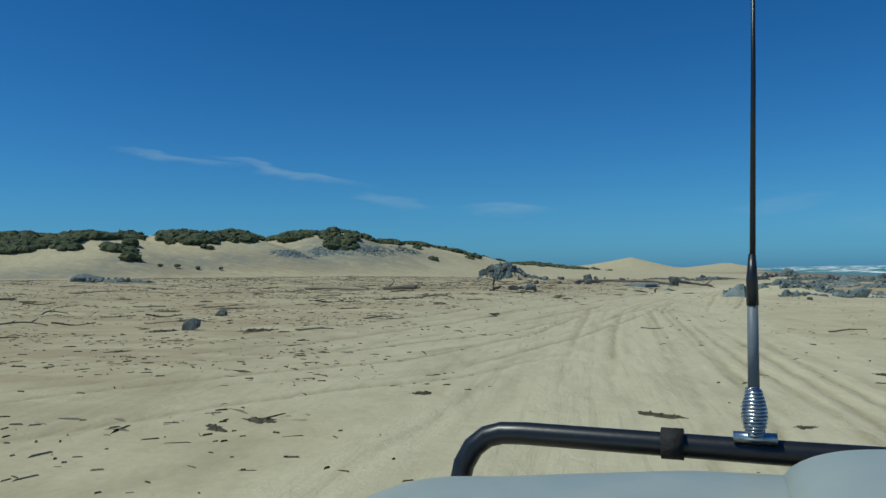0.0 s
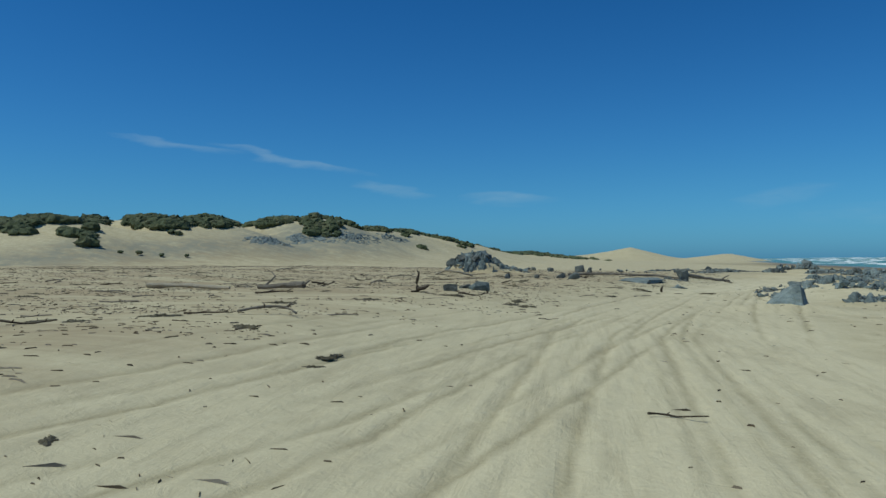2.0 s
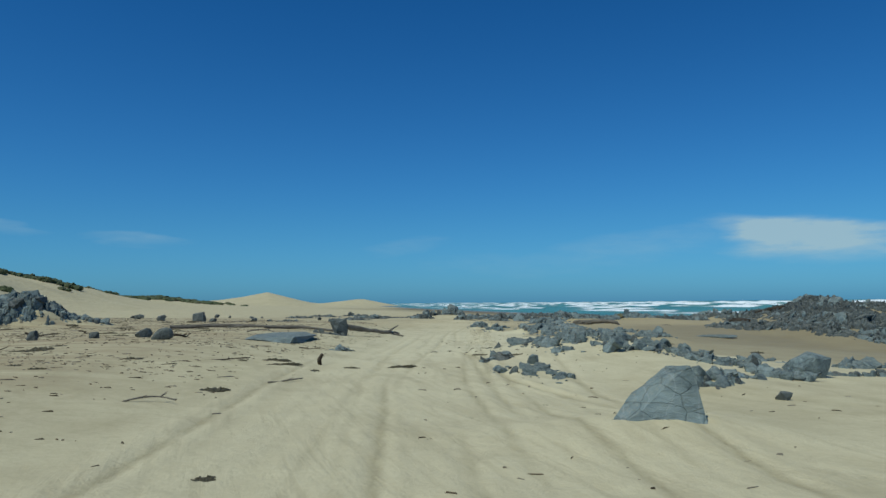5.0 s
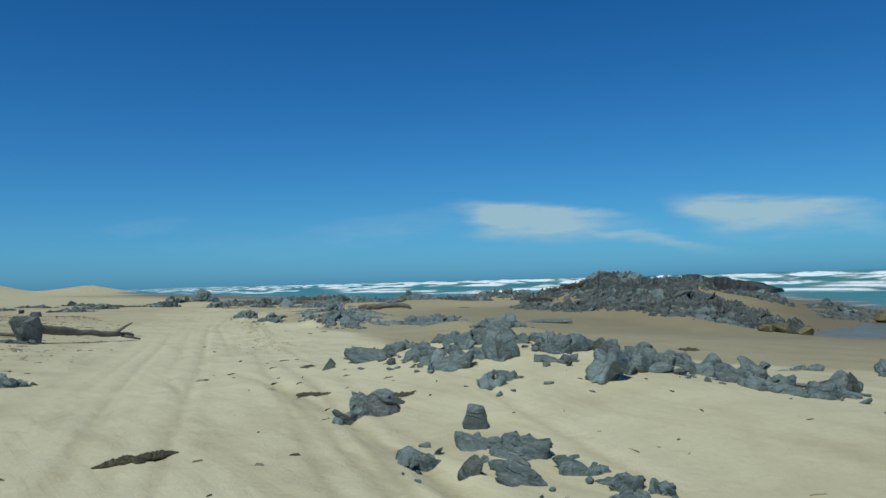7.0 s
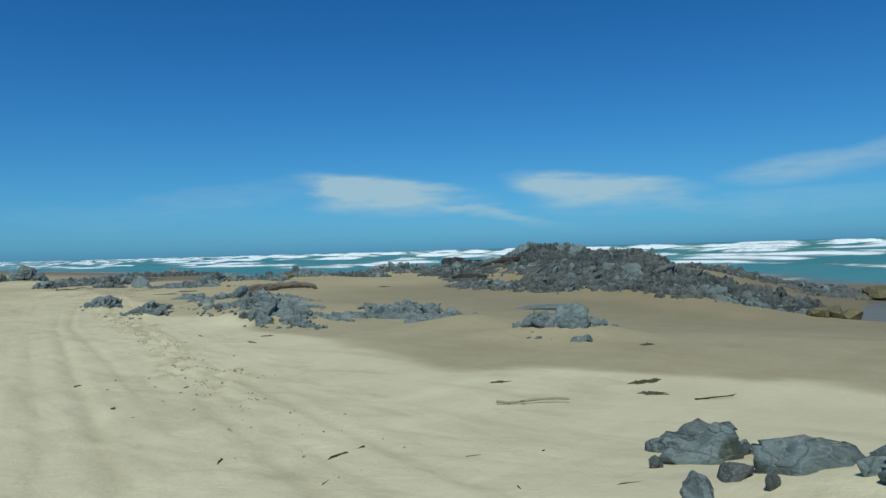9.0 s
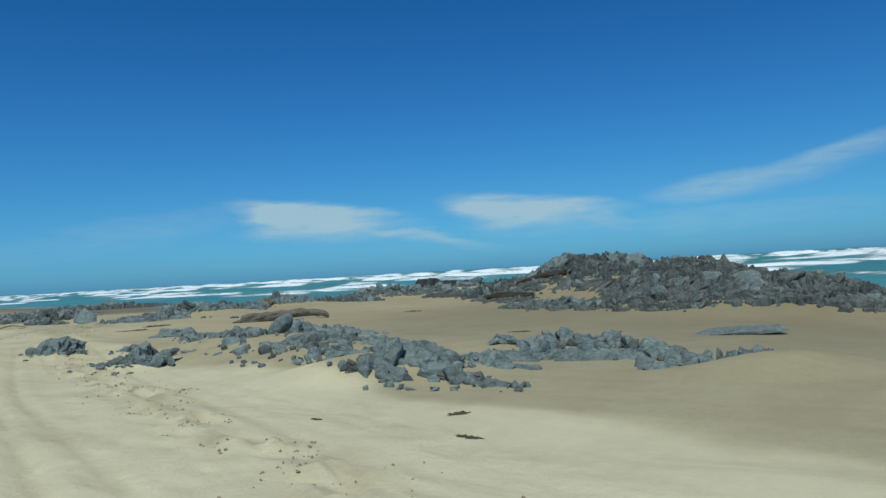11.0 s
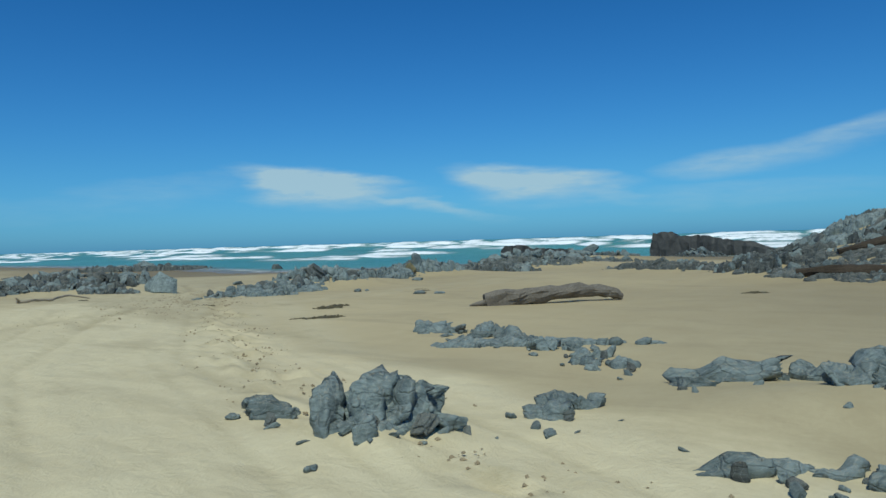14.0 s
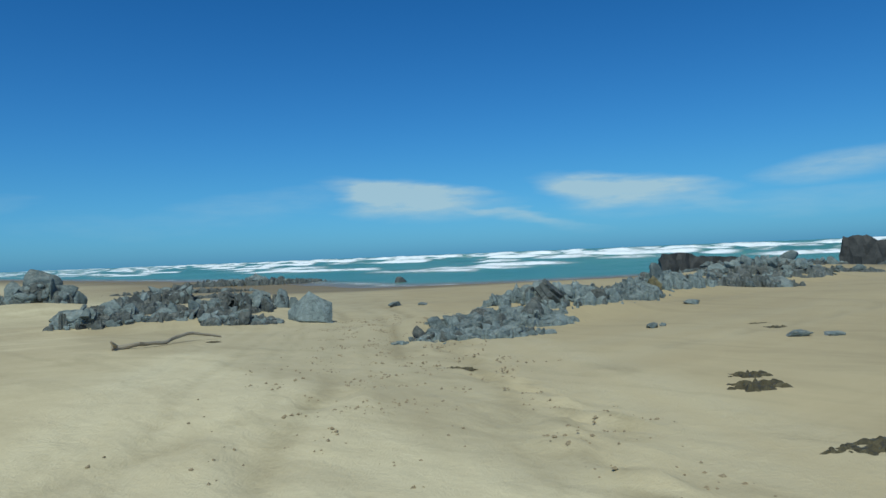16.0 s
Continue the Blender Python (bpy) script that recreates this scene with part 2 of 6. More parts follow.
def slate_material(name, low, high, dust, rough=0.72):
    m, n, l, p = material(name, rough, 0, 0.35)
    o = place_of(n, l, "Object", (1.0, 1.0, 1.0))
    leaf = noise_of(n, l, place_of(n, l, "Object", (1.6, 9.0, 1.6)), 1.7, 6, 0.65, 0.6)
    big = noise_of(n, l, place_of(n, l, "World"), 0.8, 4, 0.6)
    fine = noise_of(n, l, o, 16, 5, 0.7)
    col = ramp_of(n, l, leaf, (0.3, low), (0.7, high))
    info = n.new("ShaderNodeObjectInfo")
    col = mix_of(n, l, math_of(n, l, "MULTIPLY", info.outputs["Random"], 0.55), col, tuple(0.55 * v for v in low))
    seam = noise_of(n, l, place_of(n, l, "World", (1.0, 1.0, 3.0)), 3.6, 5, 0.7, 1.0)
    col = mix_of(n, l, ramp_of(n, l, seam, (0.56, (0, 0, 0)), (0.66, (0.8, 0.8, 0.8))), col, tuple(0.45 * v for v in low))
    col = mix_of(n, l, ramp_of(n, l, big, (0.5, (0, 0, 0)), (0.75, (0.5, 0.5, 0.5))), col, tuple(1.25 * v for v in high))
    # blown sand lying in hollows of the faces, and pale veins
    geo = n.new("ShaderNodeNewGeometry")
    sep_n = n.new("ShaderNodeSeparateXYZ")
    l.new(geo.outputs["Normal"], sep_n.inputs[0])
    lying = math_of(n, l, "MULTIPLY", ramp_of(n, l, fine, (0.5, (0, 0, 0)), (0.64, (1, 1, 1))), math_of(n, l, "SUBTRACT", sep_n.outputs[2], 0.45, clamp=True), clamp=True)
    col = mix_of(n, l, math_of(n, l, "MULTIPLY", lying, dust), col, (0.46, 0.38, 0.25))
    vein = n.new("ShaderNodeTexWave")
    vein.inputs["Scale"].default_value, vein.inputs["Distortion"].default_value, vein.inputs["Detail"].default_value = 0.9, 9.0, 3.0
    l.new(o, vein.inputs["Vector"])
    col = mix_of(n, l, ramp_of(n, l, vein.outputs["Fac"], (0.985, (0, 0, 0)), (1.0, (0.16, 0.16, 0.16))), col, (0.5, 0.5, 0.47))
    crack = n.new("ShaderNodeTexVoronoi")
    crack.feature = "DISTANCE_TO_EDGE"
    crack.inputs["Scale"].default_value = 3.4
    l.new(mix_of(n, l, 0.22, place_of(n, l, "World", (1.0, 1.0, 1.7)), noise_vector(n, l, 2.6)), crack.inputs["Vector"])
    gap = ramp_of(n, l, crack.outputs["Distance"], (0.0, (1, 1, 1)), (0.035, (0, 0, 0)))
    col = mix_of(n, l, math_of(n, l, "MULTIPLY", gap, 0.4), col, tuple(0.35 * v for v in low))
    rib = noise_of(n, l, place_of(n, l, "World", (2.2, 2.2, 7.0)), 2.4, 6, 0.7, 0.9)
    col = mix_of(n, l, ramp_of(n, l, rib, (0.58, (0, 0, 0)), (0.74, (0.6, 0.6, 0.6))), col, tuple(min(1.5 * v, 0.5) for v in high))
    l.new(col, p.inputs["Base Color"])
    h = math_of(n, l, "ADD", math_of(n, l, "MULTIPLY", leaf, 0.7), math_of(n, l, "MULTIPLY", fine, 0.25))
    h = math_of(n, l, "ADD", h, math_of(n, l, "SUBTRACT", math_of(n, l, "MULTIPLY", rib, 1.5), math_of(n, l, "MULTIPLY", gap, 0.5)))
    bump_of(n, l, p, h, 0.6, 0.04)
    return m


def wood_material(name, dark, pale):
    m, n, l, p = material(name, 0.85, 0, 0.2)
    g = noise_of(n, l, place_of(n, l, "Object", (2.0, 26.0, 26.0)), 1.0, 6, 0.65, 0.5)
    big = noise_of(n, l, place_of(n, l, "Object"), 2.3, 4)
    col = mix_of(n, l, big, ramp_of(n, l, g, (0.3, dark), (0.7, pale)), tuple(0.7 * v for v in dark))
    l.new(col, p.inputs["Base Color"])
    bump_of(n, l, p, g, 0.7, 0.02)
    return m


def rough_material(name, a, b, scale, rough=0.9, spec=0.25, bump=0.6, dist=0.03):
    m, n, l, p = material(name, rough, 0, spec)
    o = place_of(n, l, "Object")
    s = noise_of(n, l, o, scale, 6, 0.68, 0.4)
    t = noise_of(n, l, place_of(n, l, "World"), scale * 0.21, 3)
    col = mix_of(n, l, math_of(n, l, "MULTIPLY", t, 0.7), ramp_of(n, l, s, (0.3, a), (0.72, b)), tuple(0.6 * v for v in a))
    l.new(col, p.inputs["Base Color"])
    bump_of(n, l, p, s, bump, dist)
    return m


def scrub_material():
    m, n, l, p = material("dune_scrub_leaf", 0.8, 0, 0.25)
    geo = n.new("ShaderNodeNewGeometry")
    w = noise_of(n, l, place_of(n, l, "World"), 0.05, 3)
    fine = noise_of(n, l, place_of(n, l, "World"), 1.4, 5, 0.7)
    col = ramp_of(n, l, geo.outputs["Random Per Island"], (0.0, (0.07, 0.09, 0.038)), (0.6, (0.115, 0.135, 0.06)), (1.0, (0.17, 0.165, 0.085)))
    col = mix_of(n, l, math_of(n, l, "MULTIPLY", w, 0.6), col, (0.075, 0.085, 0.045))
    l.new(mix_of(n, l, math_of(n, l, "MULTIPLY", fine, 0.7), col, (0.055, 0.068, 0.032)), p.inputs["Base Color"])
    bump_of(n, l, p, fine, 1.0, 0.4)
    return m


def sea_material():
    m, n, l, p = material("sea_water", 0.12, 0, 0.22)
    w = place_of(n, l, "World")
    deep = noise_of(n, l, place_of(n, l, "World", (0.4, 1, 1)), 0.02, 3)
    col = ramp_of(n, l, deep, (0.3, (0.06, 0.205, 0.185)), (0.7, (0.115, 0.3, 0.255)))
    lace = noise_of(n, l, place_of(n, l, "World", (1, 0.45, 1)), 0.3, 8, 0.75, 1.0)
    foam = math_of(n, l, "MULTIPLY_ADD", lace, 3.4, math_of(n, l, "MULTIPLY_ADD", attr_of(n, "foam"), 2.3, -2.75), clamp=True)
    col = mix_of(n, l, attr_of(n, "shallow"), col, (0.2, 0.16, 0.1))
    l.new(mix_of(n, l, foam, col, (0.9, 0.93, 0.93)), p.inputs["Base Color"])
    l.new(math_of(n, l, "MULTIPLY_ADD", foam, 0.6, 0.32), p.inputs["Roughness"])
    chop = math_of(n, l, "ADD", noise_of(n, l, place_of(n, l, "World", (1, 0.5, 1)), 0.35, 5, 0.65, 0.5), math_of(n, l, "MULTIPLY", foam, 0.6))
    bump_of(n, l, p, chop, 0.7, 1.2)
    return m


SAND = sand_material()
SLATE = slate_material("blue_grey_slate", (0.09, 0.12, 0.117), (0.265, 0.312, 0.3), 0.9)
SLATE_DARK = slate_material("dark_weathered_slate", (0.05, 0.058, 0.054), (0.16, 0.175, 0.16), 0.9, 0.7)
OCHRE = slate_material("lichened_ochre_rock", (0.11, 0.095, 0.05), (0.24, 0.2, 0.09), 0.3)
DRIFT = wood_material("grey_driftwood", (0.13, 0.112, 0.088), (0.34, 0.3, 0.245))
DRIFT_DARK = wood_material("dark_wet_driftwood", (0.045, 0.035, 0.025), (0.12, 0.09, 0.06))
BLEACHED = wood_material("bleached_driftwood", (0.33, 0.28, 0.2), (0.52, 0.46, 0.36))
CRUMB = rough_material("damp_sand_crumbs", (0.26, 0.2, 0.12), (0.42, 0.34, 0.21), 14, 0.95, 0.3)
KELP = rough_material("dried_kelp", (0.05, 0.042, 0.018), (0.15, 0.12, 0.055), 9, 0.6, 0.4)
def litter_material():
    m, n, l, p = material("beach_litter", 0.9, 0, 0.2)
    geo = n.new("ShaderNodeNewGeometry")
    l.new(ramp_of(n, l, geo.outputs["Random Per Island"], (0.0, (0.05, 0.036, 0.022)), (0.55, (0.13, 0.1, 0.065)), (1.0, (0.3, 0.26, 0.2))), p.inputs["Base Color"])
    return m


LITTER = litter_material()
SCRUB = scrub_material()
WATER = sea_material()
# ---- the lie of the land ----
SEA = -1.35
SHORE_Y = (-3000, -200, 0, 40, 57, 76, 96, 112, 122, 136, 148, 172, 250, 400, 900, 4000)
SHORE_X = (300, 75, 54, 46, 47, 76, 98, 106, 90, 66, 64, 77, 86, 105, 190, 900)
RIDGE = ((-420, 60), (-230, 118), (-150, 150), (-110, 180), (-80, 222), (-62, 290), (-48, 370), (-40, 450))
CREST = (8.0, 8.5, 9.2, 11.3, 12.2, 10.6, 5.2, 0.3)
LINE = ((-2, -12), (-0.1, -3), (0.4, 0), (1.5, 10), (2.0, 20), (2.6, 30), (4.4, 38), (6.4, 46), (9.4, 55), (13.0, 65),
        (17.2, 77), (22.6, 90), (29.2, 99), (35.5, 107), (42, 116), (52, 128), (66, 141))


# the edge between dry and damp sand
DAMP_Y = (-50, 20, 45, 57, 62, 69, 75, 83, 90, 98, 102, 106, 112, 125, 160)
DAMP_X = (24, 22, 20, 18.8, 18, 19.6, 20.7, 23.1, 26, 27.2, 28.2, 27.6, 30, 38, 60)


# sand heaped round the rocks: x, y, half length, half width, turn, height
MOUNDS = ((13.6, 52.4, 2.8, 1.1, -75, 0.3), (23.4, 77.0, 2.4, 1.3, -62, 0.36), (22.3, 74.2, 1.7, 1.1, -60, 0.34), (21.3, 78.9, 0.7, 0.6, 0, 0.16),
          (24.8, 80.6, 1.6, 0.9, -60, 0.14), (25.8, 77.5, 3.0, 1.4, -62, 0.14), (25.6, 71.4, 3.0, 1.3, -58, 0.14), (21.0, 71.3, 1.7, 0.9, -50, 0.4), (23.5, 65.4, 1.5, 0.8, -55, 0.35),
          (22.9, 62.2, 1.6, 0.9, -60, 0.35), (12.2, 43.8, 1.3, 0.8, 15, 0.2), (8.0, 39.6, 1.7, 1.3, 0, 0.24))
MOUNDS_FAR = ((37.0, 114.0, 3.0, 1.8, -30, 0.45), (33.0, 123.5, 4.0, 3.0, -30, 0.7), (32.8, 113.8, 3.0, 1.6, -25, 0.3), (38.8, 102.5, 4.2, 1.4, -22, 0.55), (46.5, 103.2, 4.5, 1.5, -14, 0.5), (34.0, 111.5, 2.6, 1.4, -25, 0.3),
              (60.0, 105.0, 9.0, 2.2, -28, 0.7), (80.0, 111.0, 12.0, 3.0, -28, 0.9), (38.4, 68.5, 8.0, 1.7, 82, 0.55), (53.5, 92.5, 3.6, 2.2, 72, 0.3), (25.0, 99.5, 4.0, 2.6, -35, 0.2))


def smooth01(v):
    v = np.clip(v, 0, 1)
    return v * v * (3 - 2 * v)


def wavy(x, y, size, seed=0.0):
    """Cheap smooth noise, about -1 to 1, from turned sine waves."""
    s = np.zeros_like(x, dtype=float)
    for k in range(5):
        a = 1.7 * k + seed * 2.3 + 0.4
        f = (2 * math.pi / size) * (0.7 + 0.23 * k)
        s = s + np.sin((x * math.cos(a) + y * math.sin(a)) * f + seed * (3.1 + k) + 1.3 * np.sin((y * math.cos(a) - x * math.sin(a)) * f * 0.6 + k))
    return s / 3.2


def near_line(x, y, pts):
    """Distance to a bent line, signed to its right, and the way along it from 0 to the number of its stretches."""
    best = np.full(np.shape(x), 1e9)
    side, along = np.zeros(np.shape(x)), np.zeros(np.shape(x))
    for k in range(len(pts) - 1):
        (ax, ay), (bx, by) = pts[k], pts[k + 1]
        dx, dy = bx - ax, by - ay
        u = np.clip(((x - ax) * dx + (y - ay) * dy) / (dx * dx + dy * dy), 0, 1)
        ex, ey = x - ax - u * dx, y - ay - u * dy
        d = np.hypot(ex, ey)
        m = d < best
        best = np.where(m, d, best)
        side = np.where(m, np.sign(ex * dy - ey * dx) * d, side)
        along = np.where(m, k + u, along)
    return side, along


def inland(x, y):
    """Rough distance from the water's edge, positive on land."""
    sx = sum(np.interp(y + o, SHORE_Y, SHORE_X) for o in (-10, -5, 0, 5, 10)) / 5
    return (sx - x) * 0.86 + wavy(x, y, 31.0, 2.0) * 1.3


def land(x, y):
    """The large form of the ground, with no tracks or ripples."""
    x, y = np.asarray(x, float), np.asarray(y, float)
    d = inland(x, y)
    z = np.interp(d, (-300, -60, 0, 22, 42, 62, 80, 100, 135, 220, 500), (-9, -4.4, SEA, -0.72, -0.36, -0.2, -0.05, 0.18, 0.42, 0.9, 2.0))
    z = z + 0.33 * smooth01((82 - y) / 45) * smooth01((d + 5) / 30)
    z = z + 0.2 * smooth01((y - 14) / 18) * smooth01((92 - y) / 25) * smooth01(d / 25)
    off, _ = near_line(x, y, LINE)
    z = z + 0.5 * smooth01((-off - 1.5) / 7) * smooth01((y + 5) / 25) * smooth01((105 - y) / 20)
    z = z + 0.6 * smooth01((-off - 14) / 26) * smooth01((150 - y) / 60)
    for mx, my, ml, mw, turn, mh in MOUNDS + MOUNDS_FAR:
        c, s = math.cos(math.radians(turn)), math.sin(math.radians(turn))
        u, v = ((x - mx) * c + (y - my) * s) / ml, ((y - my) * c - (x - mx) * s) / mw
        z = z + mh * np.exp(-(u * u + v * v))
    c, s = math.cos(math.radians(70)), math.sin(math.radians(70))
    u, v = ((x - 47.2) * c + (y - 73.5) * s) / 13.5, ((y - 73.5) * c - (x - 47.2) * s) / 4.4
    z = z + (1.1 + 0.85 * np.clip(u, -1, 1)) * np.exp(-(u ** 6 + np.abs(v) ** 3))
    z = z + 1.15 * np.exp(-(np.abs((x + 7.3) / 2.0) ** 4 + np.abs((y - 75.3) / 1.6) ** 4)) + 0.4 * np.exp(-(((x + 4.6) / 1.6) ** 2 + ((y - 75.4) / 1.2) ** 2))
    for mx, my, ml, mw, turn, mh in ((54.0, 84.8, 3.2, 2.0, 70, 0.6), (52.8, 79.0, 6.0, 2.6, 75, 0.8), (53.0, 71.5, 5.0, 2.6, 70, 0.9)):
        c, s = math.cos(math.radians(turn)), math.sin(math.radians(turn))
        u, v = ((x - mx) * c + (y - my) * s) / ml, ((y - my) * c - (x - mx) * s) / mw
        z = z + mh * np.exp(-(u ** 4 + v ** 4))
    z = z - 0.15 * np.exp(-(((x - 22) / 3.5) ** 2 + ((y - 79.5) / 5.5) ** 2))
    for mx, my, ml, mw, turn, mh in ((23.7, 75.4, 2.8, 1.1, -62, 0.26), (25.7, 79.0, 2.6, 1.1, -62, 0.18), (22.0, 83.95, 0.55, 0.5, 0, 0.2), (21.0, 78.5, 0.55, 0.5, 0, 0.14)):
        c, s = math.cos(math.radians(turn)), math.sin(math.radians(turn))
        u, v = ((x - mx) * c + (y - my) * s) / ml, ((y - my) * c - (x - mx) * s) / mw
        z = z + mh * np.exp(-(u * u + v * v))
    # a wet flat runs out seaward of the reef, with a shallow pool on it
    bar = smooth01((x - 41) / 5) * smooth01((70 - x) / 10) * smooth01((y - 20) / 20) * smooth01((72 - y) / 7)
    z = z + bar * np.maximum(0, SEA + 0.12 - z)
    z = z - 0.22 * np.exp(-(((x - 48) / 6.0) ** 2 + ((y - 57) / 3.5) ** 2))
    z = z + 0.45 * np.exp(-(((x - 13.4) / 3.0) ** 2 + ((y - 50.5) / 4.5) ** 2)) + 0.2 * np.exp(-(((x - 12) / 4.5) ** 2 + ((y - 49.5) / 6.0) ** 2))
    z = z - 0.5 * np.exp(-(((x - 39) / 10.0) ** 2 + ((y - 61) / 8.0) ** 2)) * smooth01((x - 20) / 8)
    z = z - 0.38 * smooth01((y - 96) / 13) * smooth01((x - 24) / 14) * smooth01(d / 20) - 0.25 * smooth01((y - 108) / 15) * smooth01((x - 40) / 15) * smooth01(d / 20)
    z = np.where((d > 0) & (y > 70), np.maximum(z, SEA + 0.02 * np.minimum(d, 25)), z)
    z = z + 0.06 * wavy(x, y, 23.0, 1.0) * smooth01(d / 25)
    side, along = near_line(x, y, RIDGE)
    crest = np.interp(along, range(len(CREST)), CREST)
    crest = crest * (1 + 0.10 * wavy(x, y, 60.0, 5.0)) + 0.9 * wavy(x, y, 26.0, 3.0)
    for k, h, w in ((2.96, 2.6, 0.05), (3.62, 2.4, 0.07), (4.2, 0.8, 0.1), (3.98, -1.2, 0.08)):
        crest = crest - h * np.exp(-(((along - k) / w) ** 2))
    front = np.where(side > 0, np.abs(side) / 58, np.abs(side) / 120)
    z = z + np.maximum(crest, 0) * smooth01(1.05 - front) ** 1.25
    # bare dunes far along the coast
    for px, py, h, r in ((62, 870, 12, 60), (15, 905, 7, 120), (166, 862, 8, 58), (110, 900, 3, 90), (-45, 800, 6.5, 80), (-160, 800, 13, 150), (-330, 760, 12, 160)):
        rr = np.hypot(x - px, y - py) / r
        z = z + h * np.maximum(0, 1 - rr) ** 1.25
    return z

# ---- building helpers ----
def link_mesh(name, verts, faces, mat, attrs=None, smooth=True):
    """One mesh object from arrays of corners and quads or triangles."""
    me = bpy.data.meshes.new(name)
    verts, faces = np.asarray(verts, np.float32), np.asarray(faces, np.int32)
    k = faces.shape[1]
    me.vertices.add(len(verts))
    me.vertices.foreach_set("co", verts.ravel())
    me.loops.add(faces.size)
    me.loops.foreach_set("vertex_index", faces.ravel())
    me.polygons.add(len(faces))
    me.polygons.foreach_set("loop_start", np.arange(0, faces.size, k, dtype=np.int32))
    me.polygons.foreach_set("use_smooth", np.full(len(faces), smooth))
    for key, vals in (attrs or {}).items():
        a = me.attributes.new(key, "FLOAT", "POINT")
        a.data.foreach_set("value", np.asarray(vals, np.float32))
    me.update(calc_edges=True)
    me.validate()
    me.materials.append(mat)
    return new(name, me)


def bm_mesh(name, bm, mat, smooth=False):
    bmesh.ops.recalc_face_normals(bm, faces=bm.faces)
    me = bpy.data.meshes.new(name)
    bm.to_mesh(me)
    bm.free()
    me.materials.append(mat)
    if smooth:
        me.polygons.foreach_set("use_smooth", [True] * len(me.polygons))
    return me


def part(name, me, parent, m=None, label=""):
    """A mesh as a part under a thing or under another part."""
    ob = new(name, me)
    ob.parent = parent
    if m is not None:
        ob.matrix_basis = m
    return tagged(ob, label)


def spread(*stretches):
    """Grid lines from stretches of (start, end, step at start, step at end)."""
    out = []
    for a, b, s0, s1 in stretches:
        v, k = a, 0
        while v < b:
            out.append(v)
            v += s0 + (s1 - s0) * (v - a) / (b - a)
    out.append(stretches[-1][1])
    return np.array(out)


def grid(xs, ys):
    X, Y = np.meshgrid(xs, ys)
    nx, ny = len(xs), len(ys)
    i = (np.arange(ny - 1)[:, None] * nx + np.arange(nx - 1)[None]).ravel()
    return X.ravel(), Y.ravel(), np.stack([i, i + 1, i + nx + 1, i + nx], 1)


# ---- ground: one sheet of sand with wheel tracks ----
SPUR = ((24, 29), (14, 33), (9.6, 35.5), (8.2, 39), (8, 46), (10, 56))
SPUR_2 = ((-14, 4), (-7, 8.2), (-3.4, 13), (-1.2, 20), (0.6, 28), (3.2, 36))
SPUR_4 = ((23, 92), (26, 95.2), (28.1, 97.2), (29.8, 99.4), (32.6, 102.6), (39.2, 110.5), (44, 118))
SPUR_3 = ((14, 92), (22, 95), (27.5, 96.5), (33, 97.2), (44, 96))


def ruts(x, y, off, along, offsets, depth, sway, wide=1.0):
    """Wheel lines: relief, turned-up sand beside them, and the pressed line itself."""
    z, t, p = np.zeros_like(off), np.zeros_like(off), np.zeros_like(off)
    jog, worn = 0.018 * wavy(x, y, 1.6, 3.3) + 0.012 * wavy(x, y, 0.6, 5.1), 0.45 + 0.55 * wavy(x, y, 2.6, 8.2)
    for k, c in enumerate(offsets):
        e = off - c - sway * np.sin(along * (0.55 + 0.09 * k) + 1.9 * k) - 0.05 * np.sin(along * 3.1 + k) + jog
        dd = np.clip(0.3 + 0.9 * np.sin(along * 1.3 + 2.4 * k) * np.sin(along * 0.37 + k), 0.06, 1) * np.clip(worn + 0.5, 0.25, 1.2)
        line = np.exp(-((e / (0.12 * wide)) ** 2))
        z = z - depth * dd * line + 0.6 * depth * dd * np.exp(-(((np.abs(e) - 0.24 * wide) / (0.08 * wide)) ** 2))
        t = np.maximum(t, np.exp(-((e / 0.5) ** 2)))
        p = np.maximum(p, np.clip(dd * 1.5, 0.2, 1) * np.exp(-((e / (0.07 * wide)) ** 2)))
    return z, t, p


